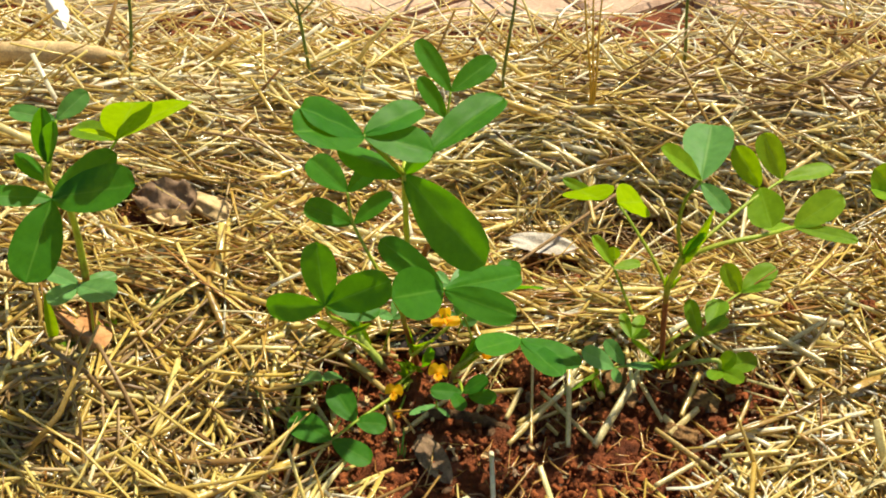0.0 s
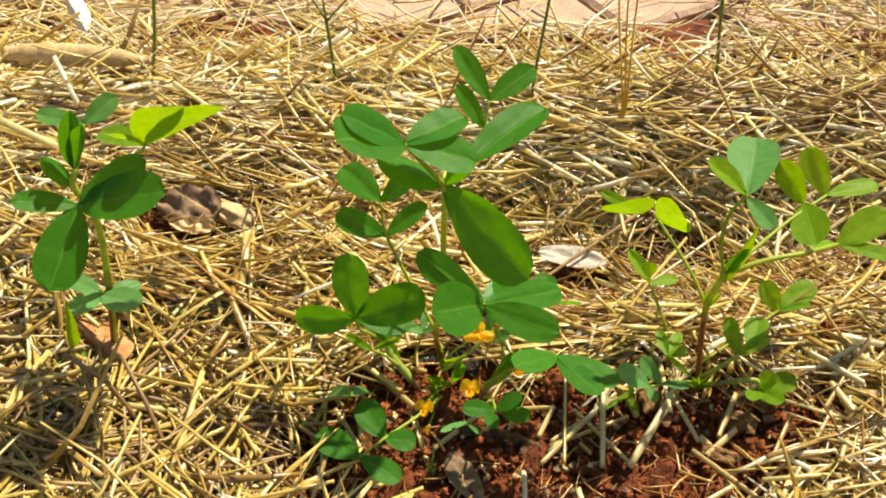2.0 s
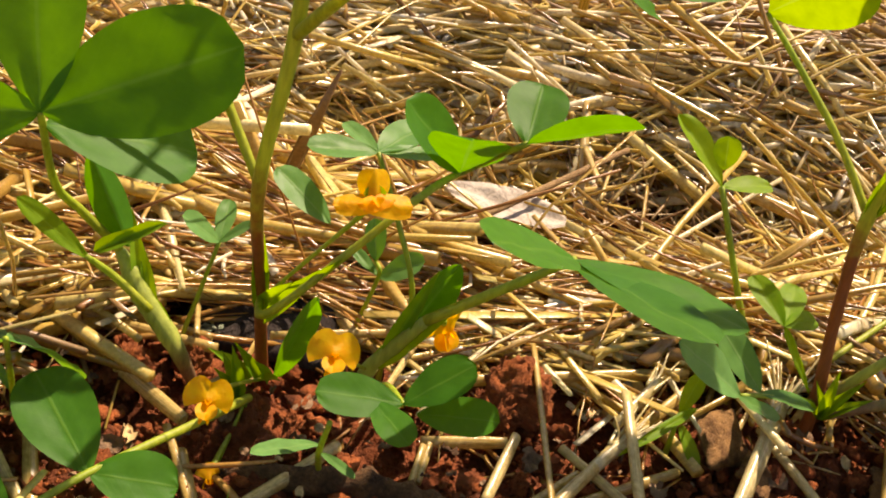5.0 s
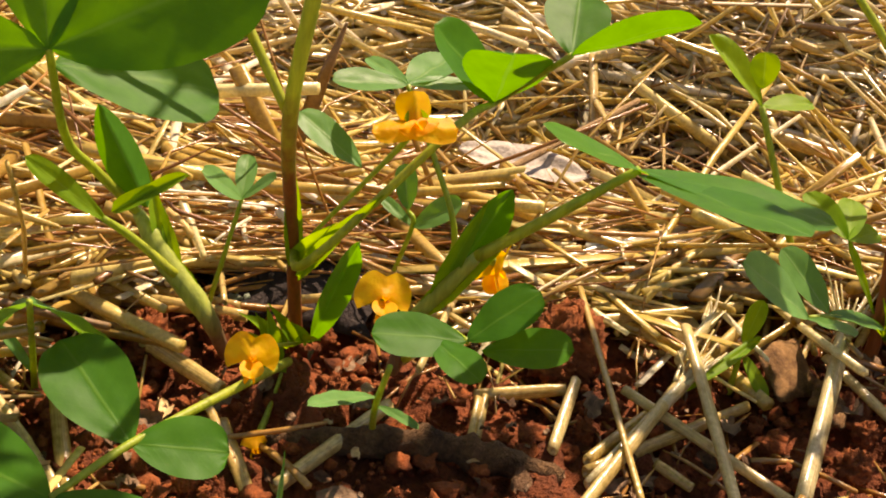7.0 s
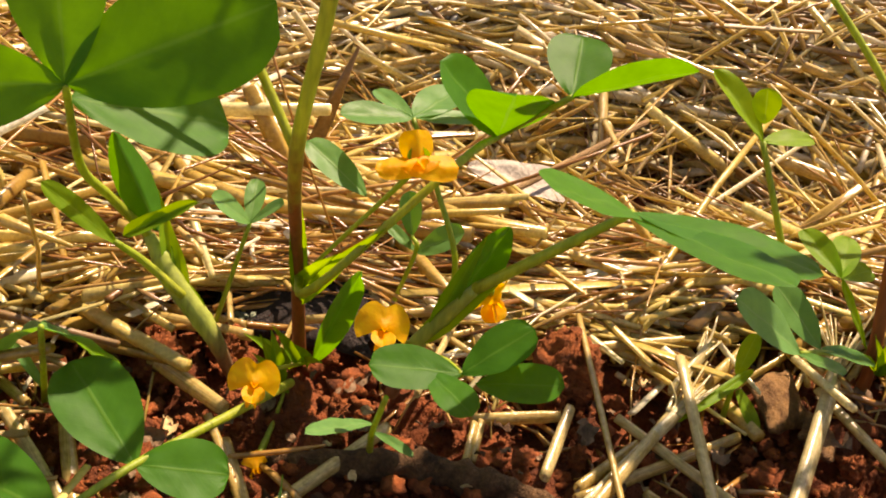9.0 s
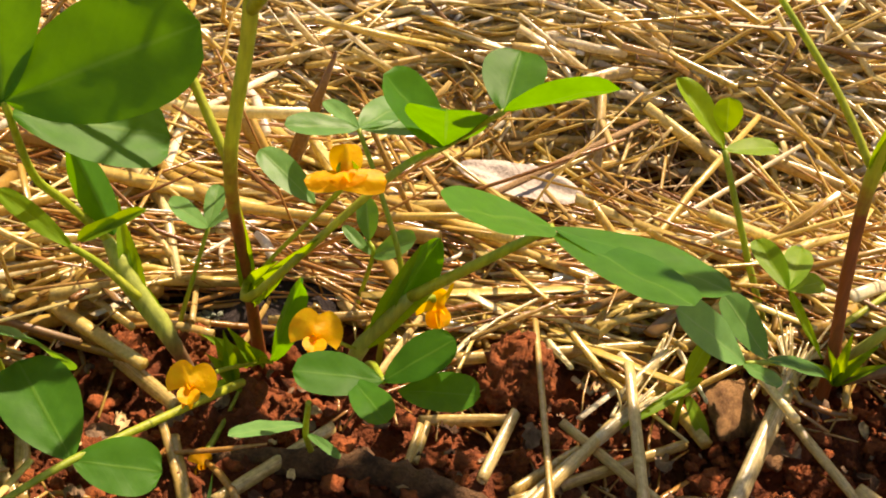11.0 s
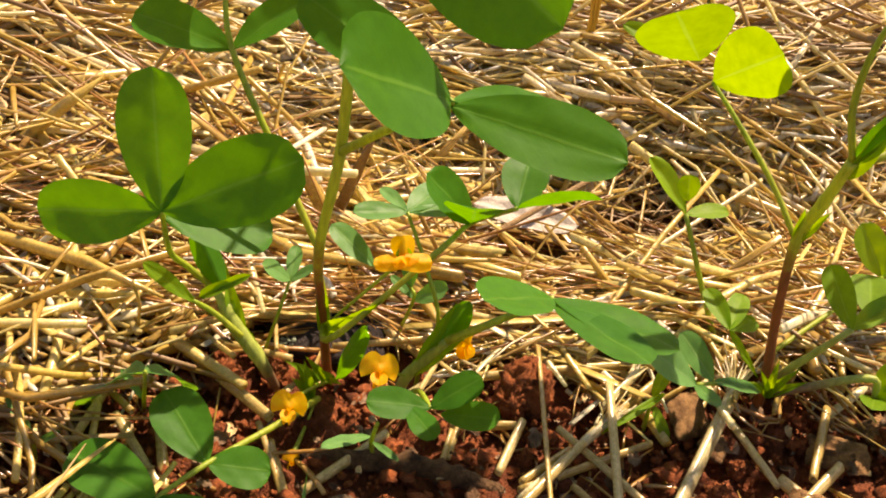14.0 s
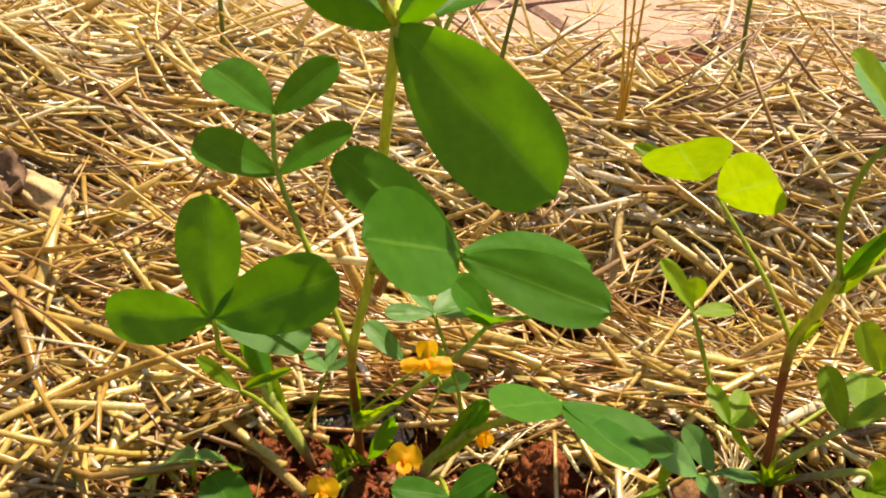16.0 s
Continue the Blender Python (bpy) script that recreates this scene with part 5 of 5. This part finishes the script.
one_straw((-0.0534, 0.4792, 0.0090), (-0.0210, 0.4713, 0.0080), 0.0013, STRAW_ONE, "thick golden straw lying on the soil")
one_straw((0.0658, 0.4911, 0.0120), (0.0794, 0.4747, 0.0080), 0.0016, STRAW_ONE, "thick golden straw lying on the soil")
one_straw((0.0756, 0.4916, 0.0100), (0.0977, 0.4941, 0.0100), 0.0017, STRAW_ONE, "thick golden straw lying on the soil")
one_straw((0.1201, 0.4579, 0.0080), (0.1326, 0.4275, 0.0030), 0.0014, STRAW_ONE, "thick golden straw lying on the soil")
one_straw((0.1562, 0.4578, 0.0100), (0.1430, 0.4287, 0.0060), 0.0020, STRAW_ONE, "thick golden straw lying on the soil")
one_straw((0.1527, 0.4331, 0.0080), (0.1350, 0.4170, 0.0040), 0.0022, STRAW_ONE, "thick golden straw lying on the soil")
one_straw((0.1333, 0.4304, 0.0040), (0.1445, 0.4148, 0.0030), 0.0020, STRAW_ONE, "thick golden straw lying on the soil")
one_straw((0.0000, 0.4974, 0.0100), (0.0177, 0.4800, 0.0060), 0.0015, STRAW_ONE, "thick golden straw lying on the soil")
one_straw((0.0440, 0.5500, 0.0020), (0.1230, 0.6300, 0.0060), 0.0013, TWIG_TAN, "thin brown dry stalk over the mulch")
one_straw((0.2104, 0.6158, 0.0100), (0.2001, 0.5753, 0.0060), 0.0018, STRAW_PALE, "bleached white straw on the mulch")
one_straw((0.0056, 0.6850, 0.0120), (0.0254, 0.6552, 0.0120), 0.0016, STRAW_ONE, "thick golden straw lying on the soil")
one_straw((0.0159, 0.6643, 0.0140), (0.0672, 0.6651, 0.0120), 0.0016, STRAW_ONE, "thick golden straw lying on the soil")
one_straw((0.1495, 0.6822, 0.0220), (0.1667, 0.6642, 0.0060), 0.0014, TWIG_TAN, "thin brown dry stalk over the mulch")
one_straw((0.1050, 0.6400, 0.0190), (0.1010, 0.6000, -0.0080), 0.0020, STRAW_ONE, "thick golden straw lying on the soil")
one_straw((0.0954, 0.6963, 0.0200), (0.1060, 0.6002, 0.0040), 0.0016, STRAW_ONE, "thick golden straw lying on the soil")
one_straw((0.0313, 0.4408, 0.0060), (0.0277, 0.4287, 0.0020), 0.0010, STRAW_ONE, "thick golden straw lying on the soil")
one_straw((0.1998, 0.4839, 0.0200), (0.2282, 0.4642, 0.0160), 0.0018, STRAW_PALE, "bleached white straw on the mulch")
one_straw((0.2298, 0.4886, 0.0240), (0.2069, 0.4769, 0.0160), 0.0016, STRAW_PALE, "bleached white straw on the mulch")
one_straw((-0.1681, 0.5710, 0.0300), (-0.1373, 0.5712, 0.0280), 0.0016, STRAW_PALE, "bleached white straw on the mulch")
one_straw((-0.1240, 0.7230, 0.0480), (-0.0880, 0.6830, 0.0310), 0.0024, STRAW_PALE, "bleached white straw on the mulch")
one_straw((-0.1456, 0.4896, 0.0140), (-0.0795, 0.4568, 0.0120), 0.0014, STRAW_ONE, "thick golden straw lying on the soil")
one_straw((-0.2292, 0.5301, 0.0160), (-0.1962, 0.4522, 0.0120), 0.0015, STRAW_ONE, "thick golden straw lying on the soil")
one_straw((-0.1469, 0.3613, 0.0080), (-0.1359, 0.4327, 0.0120), 0.0022, STRAW_ONE, "thick golden straw lying on the soil")
one_straw((-0.1789, 0.4863, 0.0160), (-0.1497, 0.4426, 0.0100), 0.0020, STRAW_ONE, "thick golden straw lying on the soil")
one_straw((-0.2226, 0.4251, 0.0120), (-0.1544, 0.4852, 0.0180), 0.0017, STRAW_ONE, "thick golden straw lying on the soil")
one_straw((-0.2520, 0.4371, 0.0140), (-0.1502, 0.4477, 0.0140), 0.0016, STRAW_ONE, "thick golden straw lying on the soil")
one_straw((-0.2300, 0.4486, 0.0120), (-0.1723, 0.3900, 0.0080), 0.0022, STRAW_ONE, "thick golden straw lying on the soil")
one_straw((-0.2289, 0.3654, 0.0080), (-0.1188, 0.3688, 0.0080), 0.0020, STRAW_ONE, "thick golden straw lying on the soil")
one_straw((-0.2294, 0.3862, 0.0100), (-0.1640, 0.4207, 0.0100), 0.0018, STRAW_ONE, "thick golden straw lying on the soil")
one_straw((0.2008, 0.4450, 0.0080), (0.2381, 0.4967, 0.0220), 0.0016, STRAW_ONE, "thick golden straw lying on the soil")
one_straw((0.2195, 0.4465, 0.0120), (0.2102, 0.4662, 0.0140), 0.0020, STRAW_ONE, "thick golden straw lying on the soil")
one_straw((0.2536, 0.5014, 0.0180), (0.2643, 0.4613, 0.0120), 0.0018, STRAW_ONE, "thick golden straw lying on the soil")
one_straw((0.1839, 0.4426, 0.0100), (0.1670, 0.4102, 0.0040), 0.0015, STRAW_ONE, "thick golden straw lying on the soil")
one_straw((0.2236, 0.3768, 0.0060), (0.2608, 0.4481, 0.0120), 0.0018, STRAW_ONE, "thick golden straw lying on the soil")
one_straw((0.0700, 0.7100, 0.0230), (0.0930, 0.6380, 0.0050), 0.0019, STRAW_ONE, "thick golden straw lying on the soil")
one_straw((0.0960, 0.7100, 0.0240), (0.1095, 0.6300, 0.0010), 0.0018, STRAW_ONE, "thick golden straw lying on the soil")
one_straw((0.0174, 0.7369, 0.0420), (0.1282, 0.7409, 0.0400), 0.0016, STRAW_PALE, "bleached white straw on the mulch")
one_straw((0.0557, 0.7474, 0.0440), (0.1023, 0.7381, 0.0420), 0.0017, STRAW_PALE, "bleached white straw on the mulch")
one_straw((0.0708, 0.4657, 0.0040), (0.0754, 0.4609, 0.0030), 0.0008, STRAW_PALE, "bleached white straw on the mulch")
one_straw((0.0820, 0.4686, 0.0100), (0.0872, 0.4627, 0.0080), 0.0016, STRAW_PALE, "bleached white straw on the mulch")
one_straw((0.0529, 0.5007, 0.0100), (0.0677, 0.4897, 0.0080), 0.0012, STRAW_PALE, "bleached white straw on the mulch")
one_straw((0.1063, 0.4471, 0.0040), (0.1218, 0.4684, 0.0080), 0.0010, STRAW_ONE, "thick golden straw lying on the soil")
one_straw((0.0311, 0.4443, 0.0040), (0.0521, 0.4459, 0.0050), 0.0016, STRAW_ONE, "thick golden straw lying on the soil")
one_straw((0.0301, 0.4320, 0.0020), (0.0330, 0.4417, 0.0060), 0.0010, STRAW_ONE, "thick golden straw lying on the soil")
one_straw((0.0670, 0.4232, 0.0030), (0.0732, 0.4165, 0.0020), 0.0012, STRAW_ONE, "thick golden straw lying on the soil")
one_straw((-0.0506, 0.4126, 0.0020), (-0.0557, 0.4330, 0.0100), 0.0016, STRAW_ONE, "thick golden straw lying on the soil")
one_straw((-0.0686, 0.4344, 0.0100), (-0.0516, 0.4126, 0.0020), 0.0014, STRAW_ONE, "thick golden straw lying on the soil")
one_straw((-0.0719, 0.4499, 0.0100), (-0.0623, 0.4526, 0.0100), 0.0013, STRAW_ONE, "thick golden straw lying on the soil")
one_straw((0.1273, 0.4190, 0.0060), (0.1658, 0.3834, 0.0040), 0.0016, STRAW_ONE, "thick golden straw lying on the soil")
one_straw((0.1694, 0.3873, 0.0040), (0.2058, 0.4442, 0.0140), 0.0012, STRAW_PALE, "bleached white straw on the mulch")
one_straw((0.1742, 0.3822, 0.0060), (0.2444, 0.3886, 0.0060), 0.0018, STRAW_ONE, "thick golden straw lying on the soil")
one_straw((0.1231, 0.3803, 0.0060), (0.1462, 0.3961, 0.0060), 0.0017, STRAW_PALE, "bleached white straw on the mulch")
one_straw((0.1784, 0.7047, 0.0240), (0.1719, 0.6451, 0.0060), 0.0017, STRAW_PALE, "bleached white straw on the mulch")
one_straw((0.1661, 0.6660, 0.0100), (0.1776, 0.6974, 0.0240), 0.0012, STRAW_PALE, "bleached white straw on the mulch")
one_straw((0.1093, 0.5472, 0.0030), (0.1752, 0.6045, 0.0140), 0.0010, STRAW_PALE, "bleached white straw on the mulch")
one_straw((0.0756, 0.6936, 0.0240), (0.0886, 0.6379, 0.0080), 0.0014, STRAW_ONE, "thick golden straw lying on the soil")
one_straw((0.0956, 0.6998, 0.0220), (0.1079, 0.6472, 0.0040), 0.0014, STRAW_ONE, "thick golden straw lying on the soil")
one_straw((0.1518, 0.7009, 0.0260), (0.1600, 0.6456, 0.0100), 0.0013, TWIG_TAN, "thin brown dry stalk over the mulch")
one_straw((0.0566, 0.6612, 0.0200), (0.1080, 0.6429, 0.0080), 0.0012, STRAW_ONE, "thick golden straw lying on the soil")
one_straw((0.1617, 0.6009, 0.0080), (0.1862, 0.5876, 0.0060), 0.0024, STRAW_ONE, "thick golden straw lying on the soil")
one_straw((0.1604, 0.6358, 0.0120), (0.1898, 0.6118, 0.0100), 0.0011, STRAW_ONE, "thick golden straw lying on the soil")
one_straw((0.1491, 0.7183, 0.0180), (0.1087, 0.6021, -0.0040), 0.0009, STRAW_ONE, "thick golden straw lying on the soil")
one_straw((0.1164, 0.6952, 0.0240), (0.1127, 0.6557, 0.0160), 0.0014, STRAW_ONE, "thick golden straw lying on the soil")
one_straw((0.1132, 0.6027, -0.0040), (0.1288, 0.6164, 0.0100), 0.0008, STRAW_ONE, "thick golden straw lying on the soil")
one_straw((0.1247, 0.6682, 0.0220), (0.0892, 0.6538, 0.0200), 0.0013, STRAW_ONE, "thick golden straw lying on the soil")
one_straw((0.1251, 0.6033, 0.0040), (0.1148, 0.5643, -0.0040), 0.0008, STRAW_ONE, "thick golden straw lying on the soil")
one_straw((0.1393, 0.6232, 0.0100), (0.1502, 0.6079, 0.0060), 0.0010, STRAW_ONE, "thick golden straw lying on the soil")
one_straw((0.1816, 0.7060, 0.0240), (0.1760, 0.6450, 0.0060), 0.0022, STRAW_PALE, "bleached white straw on the mulch")

rng = random.Random(21)
count = 0
while count < 190:
    x, y = rng.uniform(-0.19, 0.24), rng.uniform(0.35, 0.56)
    if bare(x, y) > rng.uniform(0.0, 0.4) or any(((x - u) / p) ** 2 + ((y - v) / q) ** 2 < 1 for u, v, p, q in CLEAR):
        continue
    a, s = rng.gauss(0, 1.1), rng.uniform(0.03, 0.075)
    d = Vector((math.cos(a), math.sin(a), 0)) * s * 0.5
    z = height(x, y) + rng.uniform(0.002, 0.009)
    one_straw((x - d.x, y - d.y, z + rng.uniform(-0.004, 0.004)), (x + d.x, y + d.y, z + rng.uniform(-0.004, 0.004)),
              rng.uniform(0.0006, 0.0013), STRAW_ONE, "short golden straw among the mulch round the plants", rng.uniform(-0.001, 0.001), rng.uniform(0.35, 0.9))
    count += 1


# ---- earth, bark and dead leaves ----
def clod(at, size, seed, rough=0.42, label="rough reddish clay clod on the soil"):
    return lone("soil_clod", lump(Vector(at) + Vector((0, 0, size * 0.45)), size, seed, 26, 36, rough, 1.05), CLOD, at, label, "clod", "clods on the bed")


clod((0.0570, 0.4629, 0.0030), 0.0084, 17.46, 0.24, "large rounded reddish clay clod on the soil")
clod((-0.0411, 0.4676, 0.0030), 0.0036, 7.54)
clod((-0.0251, 0.4651, 0.0030), 0.004, 9.27)
clod((-0.0009, 0.4362, 0.0010), 0.0022, 12.89)
clod((0.0541, 0.4348, 0.0010), 0.0022, 18.78)
clod((0.1510, 0.5151, 0.0040), 0.0035, 22.46)
clod((0.1495, 0.5037, 0.0030), 0.003, 23.0)
clod((-0.0403, 0.4577, 0.0030), 0.0052, 12.94)
clod((-0.0453, 0.3769, 0.0020), 0.006, 13.82)
clod((0.0510, 0.4568, 0.0030), 0.005, 16.59)
clod((0.2193, 0.5122, 0.0060), 0.0055, 22.05)
clod((0.2672, 0.5166, 0.0060), 0.006, 23.78)
clod((0.1768, 0.4494, 0.0020), 0.0035, 21.8)
clod((0.1125, 0.4225, 0.0010), 0.0035, 19.75)
clod((0.0001, 0.4469, 0.0020), 0.003, 14.71)
clod((-0.0244, 0.4674, 0.0030), 0.004, 13.45)
clod((0.1037, 0.4517, 0.0010), 0.0028, 20.37)
clod((0.1214, 0.4353, 0.0010), 0.0026, 22.88)
clod((0.1484, 0.4879, 0.0030), 0.003, 22.38)


def frayed(a, b, radius, count):
    """A straw whose broken end has split into pale fibres."""
    a, b = Vector(a), Vector(b)
    head = thing("frayed_straw", b, "bleached straw with a split fibrous end on soil", "straw", "straws lying round the plants")
    part("stalk", tube([a, a.lerp(b, 0.5), b], (radius, radius, radius * 0.9), 10, 4, 0.0, 0.6), STRAW_PALE, head)
    way = (a - b).normalized()
    for k in range(count):
        off = Vector((rng.gauss(0, 1), rng.gauss(0, 1), abs(rng.gauss(0, 1)))) * radius * 0.9
        tip = a + way * rng.uniform(0.003, 0.011) + off * rng.uniform(1.0, 2.6)
        part("fibre", tube([a - way * 0.004 + off * 0.5, a + off * 0.8, tip], (0.0005, 0.0004, 0.0002), 5, 3), STRAW_PALE, head)


frayed((0.1250, 0.4610, 0.0150), (0.0930, 0.4077, 0.0040), 0.0029, 22)
frayed((0.0797, 0.4428, 0.0120), (0.0498, 0.4148, 0.0040), 0.0017, 14)
frayed((0.0942, 0.4683, 0.0120), (0.0795, 0.4511, 0.0100), 0.0018, 8)


def dead_leaf(name, a, b, width, normal, mat, label, fold=0.12, curl=0.15, blunt=0.5, wave=0.06):
    return lone(name, blade(a, b, width, normal, fold, curl, blunt, 0.5, wave, 18, 14), mat, a, label, "leaf")


dead_leaf("dead_leaf", (0.0471, 0.5828, 0.0020), (0.0944, 0.5839, -0.0040), 0.016, (0, -0.35, 1), DRY_GREY, "pale grey dry leaf lying on the straw", 0.06, 0.05, 0.55, 0.05)
dead_leaf("dead_leaf", (-0.1980, 0.5760, 0.0370), (-0.1560, 0.5700, 0.0360), 0.026, (0.1, -0.5, 1), DRY_BROWN, "crumpled dull brown dead leaf on straw", 0.10, -0.10, 0.30, 0.20)
dead_leaf("dead_leaf", (-0.1640, 0.5760, 0.0380), (-0.1340, 0.5640, 0.0360), 0.016, (0.2, -0.6, 0.8), DRY_TAN, "small curled tan dead leaf on straw", -0.30, 0.10, 0.40, 0.14)
dead_leaf("dead_leaf", (-0.1860, 0.5580, 0.0350), (-0.1560, 0.5560, 0.0340), 0.012, (0.0, -0.5, 0.9), DRY_TAN, "torn tan dead leaf among straw", 0.20, -0.08, 0.35, 0.18)
lone("rolled_leaf", tube([(-0.3364, 0.7072, 0.0620), (-0.2990, 0.7089, 0.0619), (-0.2616, 0.7106, 0.0599), (-0.2296, 0.7121, 0.0570)], (0.0050, 0.0085, 0.0088, 0.0060, 0.0016), 18, 8, 0.0, 0.75, False, 0.30), DRY_TAN, (-0.3364, 0.7072, 0.0560), "rolled smooth tan dry leaf on the straw", "leaf")
dead_leaf("dead_leaf", (-0.2300, 0.4802, 0.0270), (-0.1840, 0.4500, 0.0240), 0.028, (0.3, -0.7, 0.7), DRY_RUSSET, "curled russet dead leaf at the stem foot", -0.6, -0.15, 0.7, 0.05)
dead_leaf("dead_leaf", (-0.0050, 0.4090, 0.0060), (0.0140, 0.3800, 0.0040), 0.015, (-0.1, -0.3, 1), DRY_BROWN, "brown dry leaf lying flat on soil", 0.1, 0.05, 0.6, 0.08)
dead_leaf("dead_leaf", (-0.3146, 0.7871, 0.0680), (-0.2873, 0.7451, 0.0600), 0.016, (0, -0.8, 0.6), DRY_PALE, "pale papery dry leaf on straw", -0.5, 0.0, 0.9, 0.03)


def slab(centre, size, turn, seed, rough=0.12, cols=14, rows=6):
    """A broken flat piece of bark or wood with worn edges and a ridged face."""
    c, verts, faces = Vector(centre), [], []
    for side in (1, -1):
        for j in range(rows + 1):
            for i in range(cols + 1):
                u, v = 2 * i / cols - 1, 2 * j / rows - 1
                edge = 1 + 0.16 * noise.noise(Vector((u * 2.2, v * 2.2, seed)))
                thick = size[2] * (1 - 0.75 * max(abs(u), abs(v)) ** 6) * side
                thick += size[2] * rough * 4 * noise.fractal(Vector((u * 3, v * 9, seed + side)), 0.7, 2.1, 4)
                p = Vector((u * size[0] * edge, v * size[1] * edge, thick))
                verts.append(c + Matrix.Rotation(turn, 3, "Z") @ Matrix.Rotation(0.45, 3, "X") @ p)
    w, o = cols + 1, (cols + 1) * (rows + 1)
    for j in range(rows):
        for i in range(cols):
            q = (j * w + i, j * w + i + 1, (j + 1) * w + i + 1, (j + 1) * w + i)
            faces += [q, tuple(k + o for k in q[::-1])]
    rim = [i for i in range(w)] + [j * w + cols for j in range(1, rows + 1)] + [rows * w + i for i in range(cols - 1, -1, -1)] + [j * w for j in range(rows - 1, 0, -1)]
    faces += [(a + o, b + o, b, a) for a, b in zip(rim, rim[1:] + rim[:1])]
    return verts, faces, None


FLAKE = "rough brown flake of bark on the soil"
for at, size, turn, seed in (((0.1090, 0.4540, 0.0065), (0.0066, 0.0078, 0.0010), 0.3, 5.1), ((0.1160, 0.4440, 0.0040), (0.0060, 0.0048, 0.0010), 1.0, 8.7),
                             ((0.1560, 0.4420, 0.0050), (0.0100, 0.0055, 0.0012), -0.2, 11.4), ((0.1420, 0.4180, 0.0045), (0.0090, 0.0042, 0.0014), -0.35, 14.9),
                             ((0.1750, 0.4560, 0.0030), (0.0060, 0.0050, 0.0010), 0.5, 17.3)):
    lone("bark_flake", slab(at, size, turn, seed, 0.28, 12, 12), FLAKE_BROWN, at, FLAKE, "bark", "bark flakes on the soil")
bark = thing("bark_piece", (-0.0100, 0.4860, -0.0010), "flat dark rotten bark with pale lichen behind the stem", "bark")
part("slab", slab((-0.0100, 0.4850, 0.0045), (0.0205, 0.0105, 0.0028), -0.12, 3.3), BARK, bark)
part("lichen", join([lump((-0.0225 + 0.0016 * math.cos(k * 2.4) * (k / 9) ** 0.5 * 2, 0.4790 + 0.0012 * math.sin(k * 2.4), 0.0050 + 0.0006 * math.sin(k)), 0.0009, k * 3.1, 4, 6, 0.9, 0.5) for k in range(10)]), LICHEN, bark, "pale green lichen crust")
lone("dead_twig", tube([(-0.0140, 0.4280, 0.0035), (0.0020, 0.4266, 0.0048), (0.0160, 0.4262, 0.0050), (0.0270, 0.4245, 0.0042), (0.0350, 0.4225, 0.0032), (0.0460, 0.4195, 0.0018)], (0.0020, 0.0030, 0.0034, 0.0034, 0.0031, 0.0022), 20, 10, 0.05, 0.75, False, 0.50), WOOD, (-0.0140, 0.4280, 0.0010), "crooked dark brown stick half sunk in soil", "twig")


def fragments(count, seed, low, high, mat, label):
    r, made = random.Random(seed), []
    while len(made) < count:
        x, y = r.uniform(-0.08, 0.27), r.uniform(0.36, 0.51)
        if bare(x, y) < r.uniform(0.1, 0.9):
            continue
        a, s = r.uniform(0, 2 * math.pi), low + (high - low) * r.random() ** 2
        z = height(x, y) + r.uniform(-0.001, 0.003)
        made.append(blade((x, y, z), (x + s * math.cos(a), y + s * math.sin(a), z + r.gauss(0, 0.25) * s), s * r.uniform(0.25, 0.8),
                          (r.gauss(0, 0.4), r.gauss(0, 0.4), 1), r.uniform(-0.2, 0.3), r.gauss(0, 0.2), r.uniform(0.2, 0.9), 0.5, 0.45, 6, 5))
    return lone("leaf_fragments", join(made), mat, (0.1, 0.43, 0), label, "litter", kind="stuff")


fragments(170, 41, 0.002, 0.007, DRY_BROWN, "small brown leaf fragments on bare soil")
fragments(70, 42, 0.002, 0.007, DRY_TAN, "small tan leaf and bark chips on bare soil")
fragments(90, 43, 0.002, 0.007, DRY_DARK, "dark rotting leaf scraps on bare soil")


# ---- paving ----
pave = thing("pavement", (0, 0.9, -0.012), "dusty pinkish brick paving beyond the straw bed", "pavement", kind="structure")


def brick_mesh():
    w, d, h, e = 0.0965, 0.0462, 0.024, 0.004
    verts = [(sx * w, sy * d, -h) for sx, sy in ((-1, -1), (1, -1), (1, 1), (-1, 1))]
    verts += [(sx * w, sy * d, -e) for sx, sy in ((-1, -1), (1, -1), (1, 1), (-1, 1))]
    verts += [(sx * (w - e), sy * (d - e), 0) for sx, sy in ((-1, -1), (1, -1), (1, 1), (-1, 1))]
    faces = [(8, 9, 10, 11)]
    for o in (0, 4):
        faces += [(o + k, o + (k + 1) % 4, o + 4 + (k + 1) % 4, o + 4 + k) for k in range(4)]
    return mesh_of("brick", verts, faces, PAVER, None, False)


BRICK = brick_mesh()
turn = radians(33)
far_v, far_f = [], []
for j in range(-42, 43):
    for i in range(-21, 22):
        u, v = i * 0.2 + (0.1 if j % 2 else 0), j * 0.1
        x, y = u * math.cos(turn) - v * math.sin(turn), 1.45 + u * math.sin(turn) + v * math.cos(turn)
        if abs(x) > 3.2 or not 0.86 < y < 4.6:
            continue
        if abs(x) < 1.35 and y < 2.3:
            ob = new("brick", BRICK)
            ob.parent = pave
            ob.location = (x, y - 0.9, 0.012 + rng.uniform(-0.001, 0.001))
            ob.rotation_euler = (rng.gauss(0, 0.006), rng.gauss(0, 0.006), turn + rng.gauss(0, 0.008))
            continue
        o, m = len(far_v), Matrix.Translation((x, y - 0.9, 0.012 + rng.uniform(-0.001, 0.001))) @ Matrix.Rotation(turn + rng.gauss(0, 0.008), 4, "Z")
        far_v += [m @ w.co for w in BRICK.vertices]
        far_f += [tuple(o + k for k in p.vertices) for p in BRICK.polygons]
rest = new("far_bricks", mesh_of("far_bricks", far_v, far_f, PAVER, None, False))
rest.parent = pave
tagged(rest, "", "", "", "stuff")
